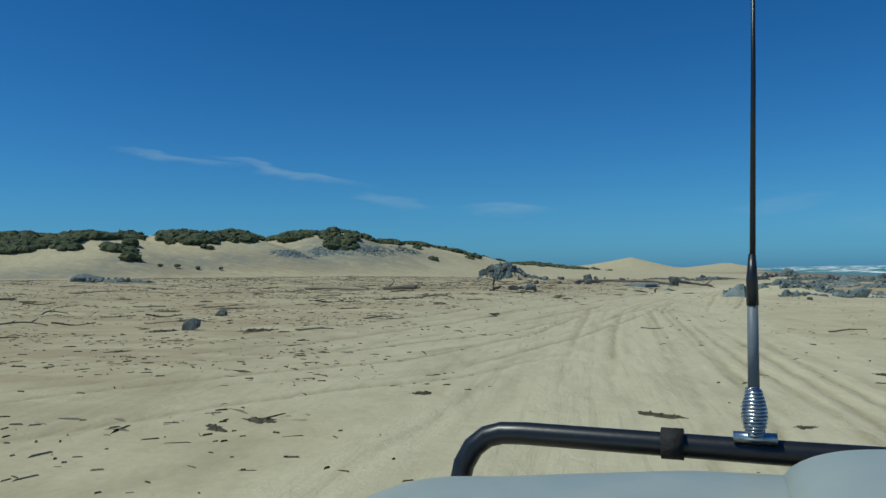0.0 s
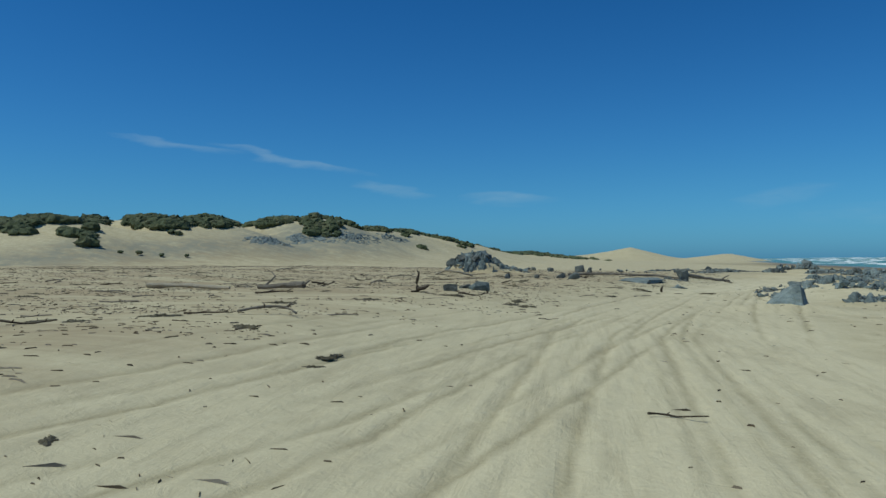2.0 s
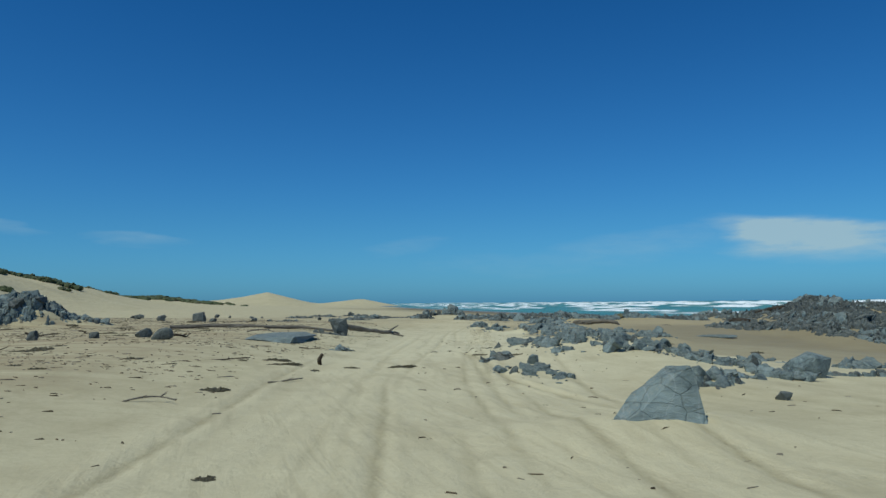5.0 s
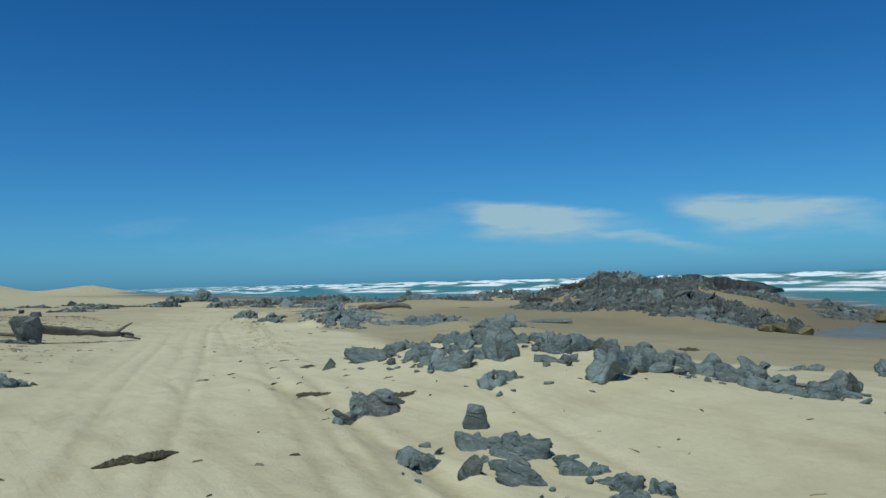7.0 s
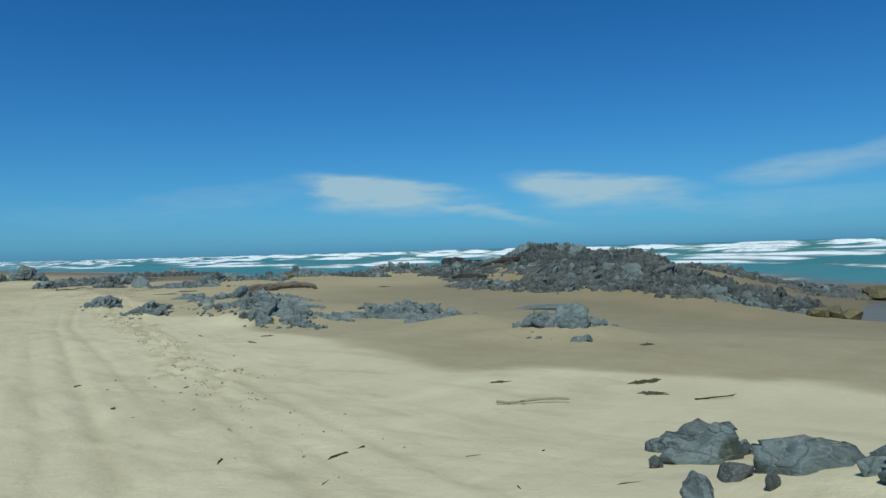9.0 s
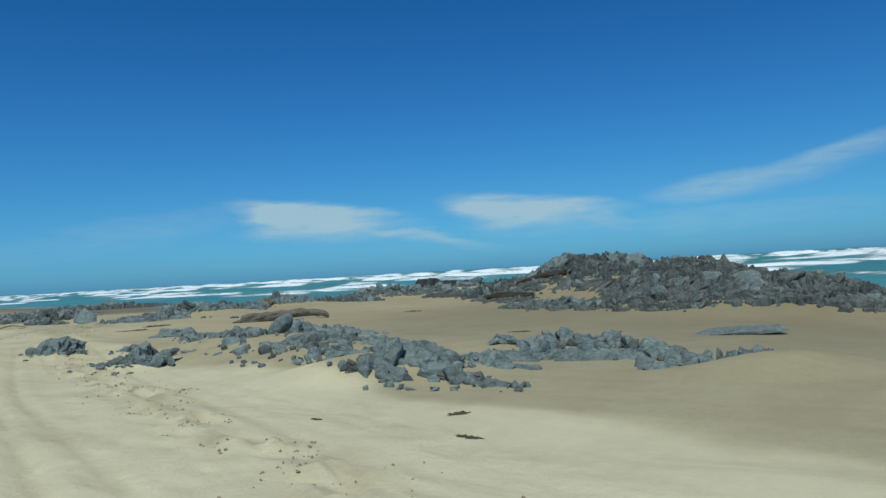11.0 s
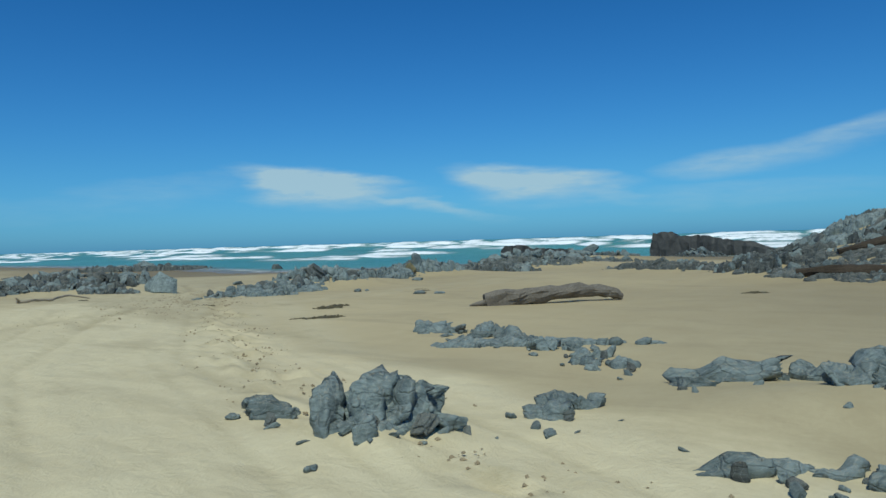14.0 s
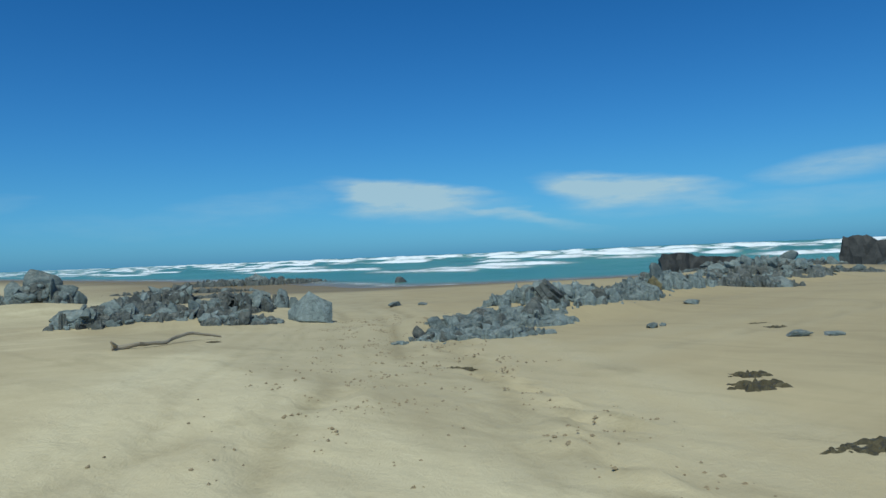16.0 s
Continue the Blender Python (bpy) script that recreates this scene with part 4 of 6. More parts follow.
def slate_ridge(label, seed, plates, facing=200, chips=10, pitch=32, tall=0.85):
    """Worn plates that lie on the landward slope of a sandy ridge with sand between them; rows of x, y, width and height."""
    rng = random.Random(seed)
    x0, y0 = plates[0][:2]
    z0 = ground_z(x0, y0)
    top = new("rock_outcrop")
    top.location = (x0, y0, z0)
    tagged(top, label, "rock", "slate outcrops on the beach")
    pieces = []
    for x, y, w, h in plates:
        n = 1 if h < 0.42 * w and w > 0.85 else max(1, round(w / 0.36))
        for k in range(n):
            u, v = (k - (n - 1) / 2) * w / n + rng.gauss(0, 0.02), rng.gauss(0, 0.3) * w / n
            way = radians(facing + 90)
            pieces.append((x + math.cos(way) * u - math.sin(way) * v, y + math.sin(way) * u + math.cos(way) * v, w / n * rng.uniform(1.05, 1.35), tall * h * rng.uniform(0.7, 1.06)))
    for x, y, w, h in pieces:
        tilt = pitch + rng.gauss(0, 9)
        a = facing + rng.gauss(0, 16)
        length = min(1.05 * h / math.sin(radians(max(tilt, 22) + 8)), 1.7 * w + 0.12)
        thick = min(0.45 * min(w, length) + 0.08, 0.34)
        back = 0.45 * length * math.cos(radians(tilt))
        px, py = x - math.cos(radians(a)) * back, y - math.sin(radians(a)) * back
        pz = max(ground_z(x, y) + 0.40 * h - 0.3 * thick, ground_z(px, py) - 0.12 * thick) - z0
        m = pose(px - x0, py - y0, pz, 0, 0, a + 90) @ pose(0, 0, 0, tilt, rng.gauss(0, 8), rng.gauss(0, 10))
        part("slab", PLATES[rng.randrange(12)], top, m @ Matrix.Diagonal((w * 1.12, length, thick / 0.34, 1)))
        for _ in range(2):
            size = rng.uniform(0.4, 0.9) * min(w, h + 0.1)
            q = Vector((x + rng.uniform(-0.65, 0.65) * w, y + rng.uniform(-0.65, 0.65) * w, 0))
            q -= Vector((math.cos(radians(a)), math.sin(radians(a)), 0)) * rng.uniform(-0.3, 1.0) * back
            lean = pose(q.x - x0, q.y - y0, ground_z(q.x, q.y) - z0 + rng.uniform(0.0, 0.3) * size, 0, 0, a + 90 + rng.gauss(0, 30)) @ pose(0, 0, 0, rng.gauss(-35, 25), rng.gauss(0, 20), 0)
            part("shard", rng.choice(rng.choice((BLADES, SLABS, DARKS))), top, lean @ Matrix.Diagonal((size, size, size, 1)))
    for _ in range(chips):
        x, y, w, h = rng.choice(plates)
        d = rng.uniform(0.15, 0.6) + 0.3 * w
        a = radians(facing + rng.gauss(0, 70))
        px, py = x + math.cos(a) * d, y + math.sin(a) * d
        size = rng.uniform(0.05, 0.2)
        part("chip", rng.choice(GREY_CHIPS), top, pose(px - x0, py - y0, ground_z(px, py) - z0 + 0.06 * size, rng.gauss(0, 20), rng.gauss(0, 20), rng.uniform(0, 360)) @ Matrix.Diagonal((size, size * rng.uniform(0.6, 1), size, 1)))
    return top


def boulder(x, y, size, turn, seed, label, mat=SLATE, planes=9, edge=15.0, sink=0.3, rough=0.05, name="boulder", tilt=0, group="", layers=0.02, leaves=0, block=0):
    if leaves:
        me = stack_mesh(name, size, seed, mat, leaves, 0.07)
    elif block:
        me = hull_mesh(name, size, seed, mat, block, 0.03, 1.0)
    elif "smooth" not in label and "round" not in label:
        me = hull_mesh(name, size, seed, mat, 20, 0.05, 0.5)
    else:
        me = rock_mesh(name, size, seed, mat, 3, planes, edge, rough, layers)
    ob = new(name, me)
    ob.matrix_world = pose(x, y, ground_z(x, y) + size[2] * (0.5 - sink), tilt, 0, turn)
    return tagged(ob, label, "rock", group)


def pyramid_rock(x, y):
    """The lone wedge of slate beside the track."""
    bm = bmesh.new()
    pts = ((-0.82, -0.34, 0), (0.6, -0.44, 0), (0.76, 0.35, 0), (-0.44, 0.52, 0), (0.4, -0.12, 0.64), (0.2, 0.17, 0.62), (0.52, 0.16, 0.5), (-0.3, 0.04, 0.33))
    for p in pts:
        bm.verts.new(p if p[2] else (p[0], p[1], -0.3))
    bmesh.ops.convex_hull(bm, input=bm.verts)
    bmesh.ops.triangulate(bm, faces=bm.faces)
    bmesh.ops.subdivide_edges(bm, edges=bm.edges, cuts=5, use_grid_fill=True)
    for v in bm.verts:
        n = noise.noise_vector(v.co * 2.1) * 0.045 + noise.noise_vector(v.co * 6.3) * 0.02
        v.co += n
    ob = new("boulder", bm_mesh("boulder", bm, SLATE))
    ob.matrix_world = pose(x, y, ground_z(x, y) - 0.04, 0, 0, -18)
    tagged(ob, "lone pyramid-shaped grey slate boulder with flat faces on sand", "rock")


# near-black slate: the shade on the far blocks is put into the colour
SHADED_SLATE = rough_material("wet_black_slate", (0.018, 0.02, 0.02), (0.075, 0.075, 0.068), 2.2, 0.75, 0.6, 0.5, 0.06)


def crag_block(x, y, profile, deep, turn, seed, label):
    """A broken-off bed of slate: a stepped skyline, given as distance and height, with steep jagged faces."""
    rng = random.Random(seed)
    bm = bmesh.new()
    bottom = min(land(x, y), SEA) - ground_z(x, y) - 0.5
    steps = 34
    first, last = profile[0][0], profile[-1][0]
    along = [p[0] for p in profile][::-1]
    high = [p[1] for p in profile][::-1]
    rows = []
    for k in range(steps + 1):
        v = first + (last - first) * k / steps
        h = float(np.interp(v, along, high)) * rng.uniform(0.94, 1.04)
        w = deep / 2 * (0.8 + 0.2 * rng.random())
        ring = [(-w * rng.uniform(1.05, 1.25), bottom), (-w * rng.uniform(0.98, 1.1), 0.35 * h), (-w * rng.uniform(0.9, 1.0), 0.7 * h), (-w * rng.uniform(0.75, 0.9), h)]
        ring += [(-0.2 * w, h * rng.uniform(0.95, 1.03)), (0.5 * w, h * rng.uniform(0.9, 1.0)), (w, 0.6 * h), (w * 1.2, bottom)]
        rows.append([bm.verts.new((a, v + rng.gauss(0, 0.06), b)) for a, b in ring])
    for p, q in zip(rows, rows[1:]):
        for k in range(len(p) - 1):
            bm.faces.new((p[k], p[k + 1], q[k + 1], q[k]))
    for end in (rows[0], rows[-1]):
        bm.faces.new(end)
    bmesh.ops.triangulate(bm, faces=bm.faces)
    ob = new("boulder", bm_mesh("boulder", bm, SHADED_SLATE))
    ob.matrix_world = pose(x, y, ground_z(x, y), 0, 0, turn)
    return tagged(ob, label, "rock")


GREY = "jagged blue-grey slate slabs leaning out of the sand"
DARK = "dark weathered slate blades on a sandy mound"
pyramid_rock(7.95, 39.55)

# beside the first stretch of the track
outcrop(11.8, 43.5, 1.5, 0.9, 20, 0.5, 26, 1, GREY, (LUMPS, BLADES, DARKS))
outcrop(13.0, 44.2, 1.4, 0.6, 10, 0.26, 18, 2, GREY, (LUMPS, SLABS))
boulder(15.8, 45.2, (1.4, 0.9, 0.95), 10, 201, "blocky grey slate boulder half sunk in sand", planes=5, edge=16)
outcrop(17.4, 45.4, 1.8, 0.7, -20, 0.25, 17, 3, GREY, (LUMPS, DARKS))
outcrop(20.4, 47.9, 2.4, 1.3, 15, 0.5, 27, 4, GREY, (SLABS, LUMPS))
outcrop(9.8, 49.8, 1.2, 0.5, 10, 0.27, 15, 5, GREY, (LUMPS, DARKS))
boulder(10.2, 48.2, (0.4, 0.3, 0.4), 30, 203, "small grey stone lying on sand")
boulder(12.2, 42.0, (0.36, 0.25, 0.24), -10, 204, "small brown stone lying on sand", SLATE_DARK)

# the long ridge on its sandy mound
slate_ridge(GREY, 11, ((11.83, 53.48, 0.91, 0.36), (13.69, 55.42, 0.53, 0.32), (12.52, 54.87, 0.2, 0.27), (13.71, 53.89, 0.47, 0.27), (12.5, 53.46, 0.35, 0.26), (12.74, 53.4, 0.32, 0.21), (13.19, 52.85, 0.55, 0.2), (13.12, 52.45, 0.34, 0.2), (14.17, 55.69, 0.47, 0.21), (12.52, 52.46, 0.14, 0.26), (13.3, 54.6, 0.5, 0.26), (12.9, 53.9, 0.4, 0.24)), 205, 16, 36, 1.05)
slate_ridge(GREY, 12, ((13.01, 51.94, 0.38, 0.32), (13.08, 51.6, 0.41, 0.4), (12.85, 51.66, 0.23, 0.31), (11.95, 52.39, 0.33, 0.33), (11.96, 51.84, 0.18, 0.24), (12.6, 51.83, 0.34, 0.2), (11.84, 51.32, 0.54, 0.32), (12.38, 50.96, 0.33, 0.31), (11.8, 50.71, 0.46, 0.25), (13.19, 51.26, 0.35, 0.31), (12.49, 50.58, 0.41, 0.55), (13.46, 51.53, 0.42, 0.28), (13.64, 51.17, 0.5, 0.24), (13.84, 50.71, 0.66, 0.22)), 198, 18, 40, 1.05)
slate_ridge(GREY, 13, ((13.59, 50.09, 0.51, 0.33), (12.79, 49.81, 0.4, 0.16), (12.99, 49.63, 0.21, 0.18), (14.73, 49.96, 0.5, 0.24), (13.43, 50.4, 0.65, 0.25), (11.4, 49.4, 0.32, 0.16), (11.75, 49.45, 0.26, 0.16), (13.48, 50.34, 0.56, 0.3), (13.73, 48.61, 0.39, 0.33), (14.43, 48.46, 0.49, 0.3), (14.3, 49.3, 0.7, 0.26)), 196, 16, 36, 1.05)
slate_ridge("dark upright fin of slate leaning over sand", 14, ((12.29, 48.54, 0.34, 0.66), (12.6, 48.6, 0.2, 0.55), (13.16, 48.69, 0.37, 0.4)), 190, 4, 50)
slate_ridge(GREY, 15, ((14.39, 48.23, 0.47, 0.28), (14.25, 47.93, 0.5, 0.26), (14.5, 47.48, 0.7, 0.22), (14.6, 47.0, 0.76, 0.2), (15.2, 46.9, 0.6, 0.18), (15.89, 47.17, 0.43, 0.27), (14.9, 48.0, 0.6, 0.24)), 200, 12, 30, 1.0)
slate_ridge(GREY, 16, ((8.94, 47.64, 0.34, 0.26), (9.52, 47.57, 0.48, 0.22), (9.75, 47.1, 0.4, 0.26), (9.41, 46.74, 0.5, 0.24), (9.6, 47.3, 0.3, 0.2)), 205, 12)
slate_ridge(GREY, 17, ((9.93, 46.36, 0.31, 0.17), (9.69, 45.77, 0.24, 0.16), (9.85, 46.05, 0.25, 0.14), (9.95, 45.7, 0.16, 0.1)), 205, 5)
slate_ridge(GREY, 18, ((14.45, 44.78, 0.8, 0.46), (14.9, 44.5, 0.6, 0.3), (14.43, 45.47, 0.45, 0.26)), 205, 4)
outcrop(15.0, 52.2, 4.6, 1.3, -72, 0.3, 26, 116, GREY, (SLABS, LUMPS), -50, 1.1, bare=0.6, low=0.5)
outcrop(15.6, 49.6, 3.6, 1.2, -60, 0.28, 20, 117, GREY, (SLABS, LUMPS), -50, 1.1, bare=0.6, low=0.5)
outcrop(18.6, 50.3, 3.0, 0.8, -45, 0.26, 16, 118, GREY, (SLABS, LUMPS), -55, bare=0.6, low=0.34)

# middle ridges
slate_ridge(GREY, 20, ((20.22, 70.8, 0.61, 0.47), (20.26, 70.28, 0.4, 0.39), (20.82, 70.17, 0.45, 0.44), (20.66, 69.73, 0.45, 0.5), (20.56, 69.35, 0.38, 0.42), (20.71, 69.12, 0.38, 0.31), (20.49, 68.65, 0.34, 0.15), (20.61, 68.38, 0.2, 0.1), (20.2, 71.32, 0.17, 0.24), (20.9, 70.7, 0.5, 0.4), (21.0, 69.8, 0.5, 0.4)), 208, 22)
outcrop(21.6, 70.4, 3.0, 0.9, -62, 0.34, 22, 120, GREY, (SLABS, LUMPS), -45, 1.0, bare=0.5, low=0.6)
outcrop(21.5, 71.4, 1.5, 0.7, -60, 0.16, 10, 121, "flat striped slate ledge barely out of the sand", (SLABS, LUMPS), -20, 0.9, bare=0.1, low=0.9)
slate_ridge(GREY, 21, ((25.0, 71.06, 0.64, 0.34), (24.98, 70.31, 0.73, 0.5), (25.54, 69.9, 0.75, 0.54), (25.5, 69.22, 0.9, 0.55), (25.7, 68.47, 0.8, 0.46), (24.72, 67.63, 0.68, 0.38), (26.1, 69.6, 0.8, 0.4), (25.9, 70.4, 0.7, 0.4)), 212, 18)
outcrop(24.3, 69.4, 4.6, 1.2, -58, 0.2, 40, 122, "broad flat ledge of layered slate in wet sand", (SLABS, LUMPS), -22, 1.1, bare=0.12, low=0.9)
outcrop(23.7, 66.6, 2.6, 0.9, -58, 0.42, 26, 23, GREY, (SLABS, BLADES), -48, 0.9, hump=0.2)
slate_ridge(GREY, 24, ((22.5, 62.9, 0.6, 0.46), (22.2, 62.3, 0.5, 0.44), (22.4, 61.7, 0.5, 0.36), (22.8, 62.4, 0.6, 0.5), (22.0, 61.2, 0.4, 0.24), (23.1, 63.0, 0.6, 0.4)), 208, 14)
outcrop(22.9, 62.3, 2.3, 1.0, -60, 0.45, 22, 124, GREY, (BLADES, SLABS), -48, 0.9, hump=0.2)
boulder(31.0, 68.0, (3.0, 1.1, 0.3), -52, 220, "flat grey slate shelf barely out of the sand", planes=6)

# cones of slate beside the track
slate_ridge("low cone of grey slate plates in the sand", 30, ((21.66, 84.04, 0.58, 0.49), (21.87, 83.69, 0.31, 0.43), (22.3, 83.77, 0.52, 0.43), (22.41, 83.6, 0.35, 0.16), (21.84, 85.22, 0.43, 0.21), (22.06, 84.19, 0.47, 0.35), (22.32, 84.03, 0.47, 0.32)), 205, 12, 50, 1.05)
slate_ridge("cone of grey and brown slate slabs in a sandy hollow", 31, ((21.1, 78.62, 0.43, 0.35), (20.77, 78.8, 0.2, 0.22), (20.68, 78.57, 0.27, 0.25), (20.9, 78.36, 0.31, 0.28), (20.73, 78.38, 0.19, 0.3), (20.83, 78.13, 0.36, 0.32), (20.98, 77.98, 0.38, 0.53), (20.67, 78.97, 0.28, 0.25), (21.31, 80.32, 0.27, 0.18), (21.07, 78.2, 0.15, 0.31)), 205, 16, 52)
outcrop(21.25, 78.77, 1.0, 0.8, -55, 0.3, 16, 131, "brown weathered slate in the heart of a cone", (DARKS, LUMPS), -55, 0.7, hump=0.5)
slate_ridge(GREY, 32, ((23.23, 82.97, 0.29, 0.17), (23.54, 83.09, 0.41, 0.27), (23.84, 82.89, 0.25, 0.14)), 205, 6)
slate_ridge("flat pale slate sheet level with the sand", 230, ((22.7, 81.2, 0.5, 0.16), (22.95, 80.7, 0.6, 0.16), (23.2, 80.2, 0.5, 0.16), (23.3, 79.7, 0.4, 0.12)), 205, 8, 14, 0.8)
slate_ridge("low worn slate knob in the sand", 231, ((28.26, 87.95, 0.5, 0.3), (28.45, 88.2, 0.4, 0.24), (28.1, 87.6, 0.5, 0.16)), 205, 6, 30)
slate_ridge("low worn slate ledge in the sand", 232, ((27.75, 86.56, 0.55, 0.32), (27.5, 86.06, 0.5, 0.32), (27.49, 86.66, 0.35, 0.16), (27.2, 85.4, 0.71, 0.22), (26.75, 84.67, 0.8, 0.2), (26.4, 84.0, 0.63, 0.2), (25.8, 83.6, 0.63, 0.22)), 205, 16, 28)
outcrop(27.3, 85.4, 3.6, 0.6, -58, 0.18, 26, 133, "low worn slate ledge in the sand", (SLABS, LUMPS), -30, 0.9, bare=0.2, low=0.9)
slate_ridge(GREY, 33, ((26.2, 81.0, 0.7, 0.4), (25.3, 80.2, 0.7, 0.42), (24.9, 79.5, 0.8, 0.46), (25.6, 79.6, 0.8, 0.46), (24.9, 78.7, 0.7, 0.4), (25.7, 78.6, 0.8, 0.46), (25.4, 77.7, 0.8, 0.4), (26.3, 77.8, 0.8, 0.42)), 205, 20, 26, 0.7)
outcrop(26.2, 78.6, 4.6, 1.8, -62, 0.3, 46, 40, "broad low ledge of worn slate in wet sand", (SLABS, LUMPS), -40, 1.2, bare=0.3, low=0.7)
slate_ridge("low line of worn slate in the sand", 34, ((25.65, 82.06, 0.86, 0.31), (24.95, 80.49, 0.72, 0.28), (24.73, 79.4, 0.73, 0.44), (25.25, 82.36, 0.4, 0.16), (25.45, 80.19, 0.5, 0.16)), 205, 12, 30)
slate_ridge(GREY, 35, ((22.54, 77.13, 0.44, 0.4), (22.89, 76.86, 0.41, 0.38), (23.84, 77.5, 0.63, 0.43), (23.88, 76.21, 0.51, 0.41), (23.59, 76.16, 0.25, 0.37), (23.44, 78.00, 0.5, 0.36), (23.94, 77.10, 0.5, 0.34)), 205, 14, 28, 0.75)
boulder(23.80, 76.79, (0.62, 0.56, 0.66), 15, 233, "rounded block of smooth grey slate on a ridge", SLATE, 6, 9, 0.12)
slate_ridge(GREY, 36, ((21.8, 74.75, 0.66, 0.42), (23.27, 75.16, 0.19, 0.27), (22.78, 74.69, 0.44, 0.49), (22.09, 74.35, 0.17, 0.23), (23.3, 74.46, 0.61, 0.36), (23.28, 74.79, 0.5, 0.36)), 205, 14, 26, 0.62)
slate_ridge(GREY, 37, ((21.69, 73.63, 0.34, 0.47), (22.17, 73.44, 0.79, 0.33), (22.16, 72.96, 0.65, 0.45), (23.46, 72.78, 0.65, 0.33), (21.89, 73.33, 0.4, 0.34), (22.17, 73.94, 0.58, 0.36)), 205, 20, 26, 0.62)
outcrop(23.2, 74.6, 4.2, 0.9, -62, 0.3, 26, 137, GREY, (SLABS, LUMPS), -45, 1.0, bare=0.5, low=0.6)
outcrop(22.0, 71.9, 2.4, 0.8, -60, 0.3, 20, 138, GREY, (SLABS, LUMPS), -45, 1.0, bare=0.5, low=0.6)
for k, (px, py) in enumerate(((21.8, 75.89), (21.31, 75.52), (21.22, 75.03), (21.01, 74.79), (21.05, 74.28), (21.6, 73.96), (21.32, 73.54), (21.45, 73.38), (21.58, 73.21), (22.08, 72.5), (20.2, 71.6), (20.0, 79.5))):
    boulder(px, py, (0.14 + 0.06 * (k % 3), 0.12, 0.1), 40 * k, 240 + k, "small grey slate fragment lying on sand", SLATE, group="loose slate fragments")

# clusters towards the sea
CRAG = (DARKS, BLADES, SLABS, LUMPS)
for k, (px, py, ln, wd, tn, ht, ct, lb) in enumerate((
        (34.1, 110.3, 2.4, 0.9, -20, 0.45, 40, GREY), (33.2, 111.8, 3.0, 1.0, -25, 0.5, 40, GREY), (31.0, 113.0, 2.4, 1.2, -25, 0.95, 44, GREY), (38.0, 114.5, 2.6, 1.4, -30, 1.05, 46, GREY),
        (36.0, 113.6, 2.6, 1.4, -30, 1.05, 46, GREY), (32.4, 115.6, 3.0, 1.5, -25, 0.95, 44, GREY), (34.6, 118.6, 3.4, 1.8, -30, 1.25, 50, DARK), (33.0, 124.0, 3.0, 1.8, -30, 1.5, 44, DARK),
        (30.6, 126.5, 3.6, 1.8, -30, 1.5, 44, DARK), (28.0, 121.0, 2.8, 1.4, -20, 1.1, 36, DARK), (38.6, 127.0, 3.6, 1.8, -30, 1.25, 40, DARK), (42.0, 132.5, 5.0, 2.0, -30, 1.4, 44, DARK))):
    outcrop(px, py, ln, wd, tn, ht, ct, 50 + k, lb, CRAG, -46, 1.0, hump=0.55, bare=0.45, low=0.62)
boulder(36.5, 109.9, (2.0, 1.2, 1.7), -40, 250, "big smooth striped slate slab leaning on sand", SLATE, sink=0.4, tilt=-22, block=15)
for k, (px, py, ln, wd, tn, ht, ct) in enumerate(((33.9, 100.5, 3.2, 1.1, -25, 0.4, 54), (36.4, 101.8, 3.8, 1.7, -25, 0.55, 90), (39.4, 102.4, 4.2, 2.0, -25, 0.92, 100), (43.0, 103.0, 4.8, 2.0, -15, 0.95, 84), (47.4, 103.0, 5.0, 2.0, -10, 0.95, 80))):
    outcrop(px, py, ln, wd, tn, ht, ct, 65 + k, GREY, (BLADES, SLABS, DARKS), -34, 0.8, hump=0.45, bare=0.3, low=0.6)
boulder(45.4, 102.5, (1.0, 0.7, 0.9), 10, 256, "yellow-brown lichened block in a slate reef", OCHRE)
outcrop(52.5, 102.8, 7.5, 2.6, -20, 1.05, 80, 165, DARK, CRAG, -55, 1.2, hump=0.45, low=0.6)
outcrop(60.5, 104.0, 9.0, 3.2, -28, 1.2, 70, 66, DARK, (DARKS, LUMPS, SLABS), -50, 1.4, hump=0.5)
outcrop(72.0, 106.0, 13.0, 4.0, -30, 1.3, 70, 167, DARK, (DARKS, LUMPS, SLABS), -50, 1.6, hump=0.5)
crag_block(93.5, 122.6, ((3.6, 1.5), (3.4, 2.1), (1.0, 2.2), (0.2, 1.75), (-4.0, 1.5), (-9.0, 0.8)), 4.0, 35, 258, "dark flat-topped slate block at the water's edge")
outcrop(82.0, 112.0, 17.0, 5.0, -30, 1.3, 80, 68, DARK, (DARKS, LUMPS, SLABS), -50, 2.0, hump=0.5)
crag_block(107.5, 107.6, ((5.2, 1.8), (5.0, 3.2), (2.6, 3.3), (1.8, 2.7), (-1.5, 2.75), (-3.0, 2.3), (-6.0, 1.9), (-9.0, 0.9)), 5.0, 10, 259, "dark squared slate block standing over the surf")
outcrop(100.0, 105.0, 16.0, 5.0, 10, 1.6, 80, 69, DARK, (DARKS, LUMPS, SLABS), -50, 2.0, hump=0.5)
outcrop(70.0, 166.0, 20.0, 4.0, -20, 2.3, 90, 170, "low dark reef between the sand and the surf", (DARKS, LUMPS), -58, 1.5, hump=0.3)
outcrop(54.0, 152.0, 12.0, 3.0, -30, 1.2, 50, 71, DARK, (DARKS, LUMPS, SLABS), -63, 1.3, hump=0.3)
boulder(75.6, 147.0, (2.1, 1.5, 1.7), 0, 260, "lone brown stone washed by the surf", SLATE_DARK)
boulder(43.8, 113.8, (0.9, 0.5, 0.3), 10, 261, "small grey stone on wet sand")
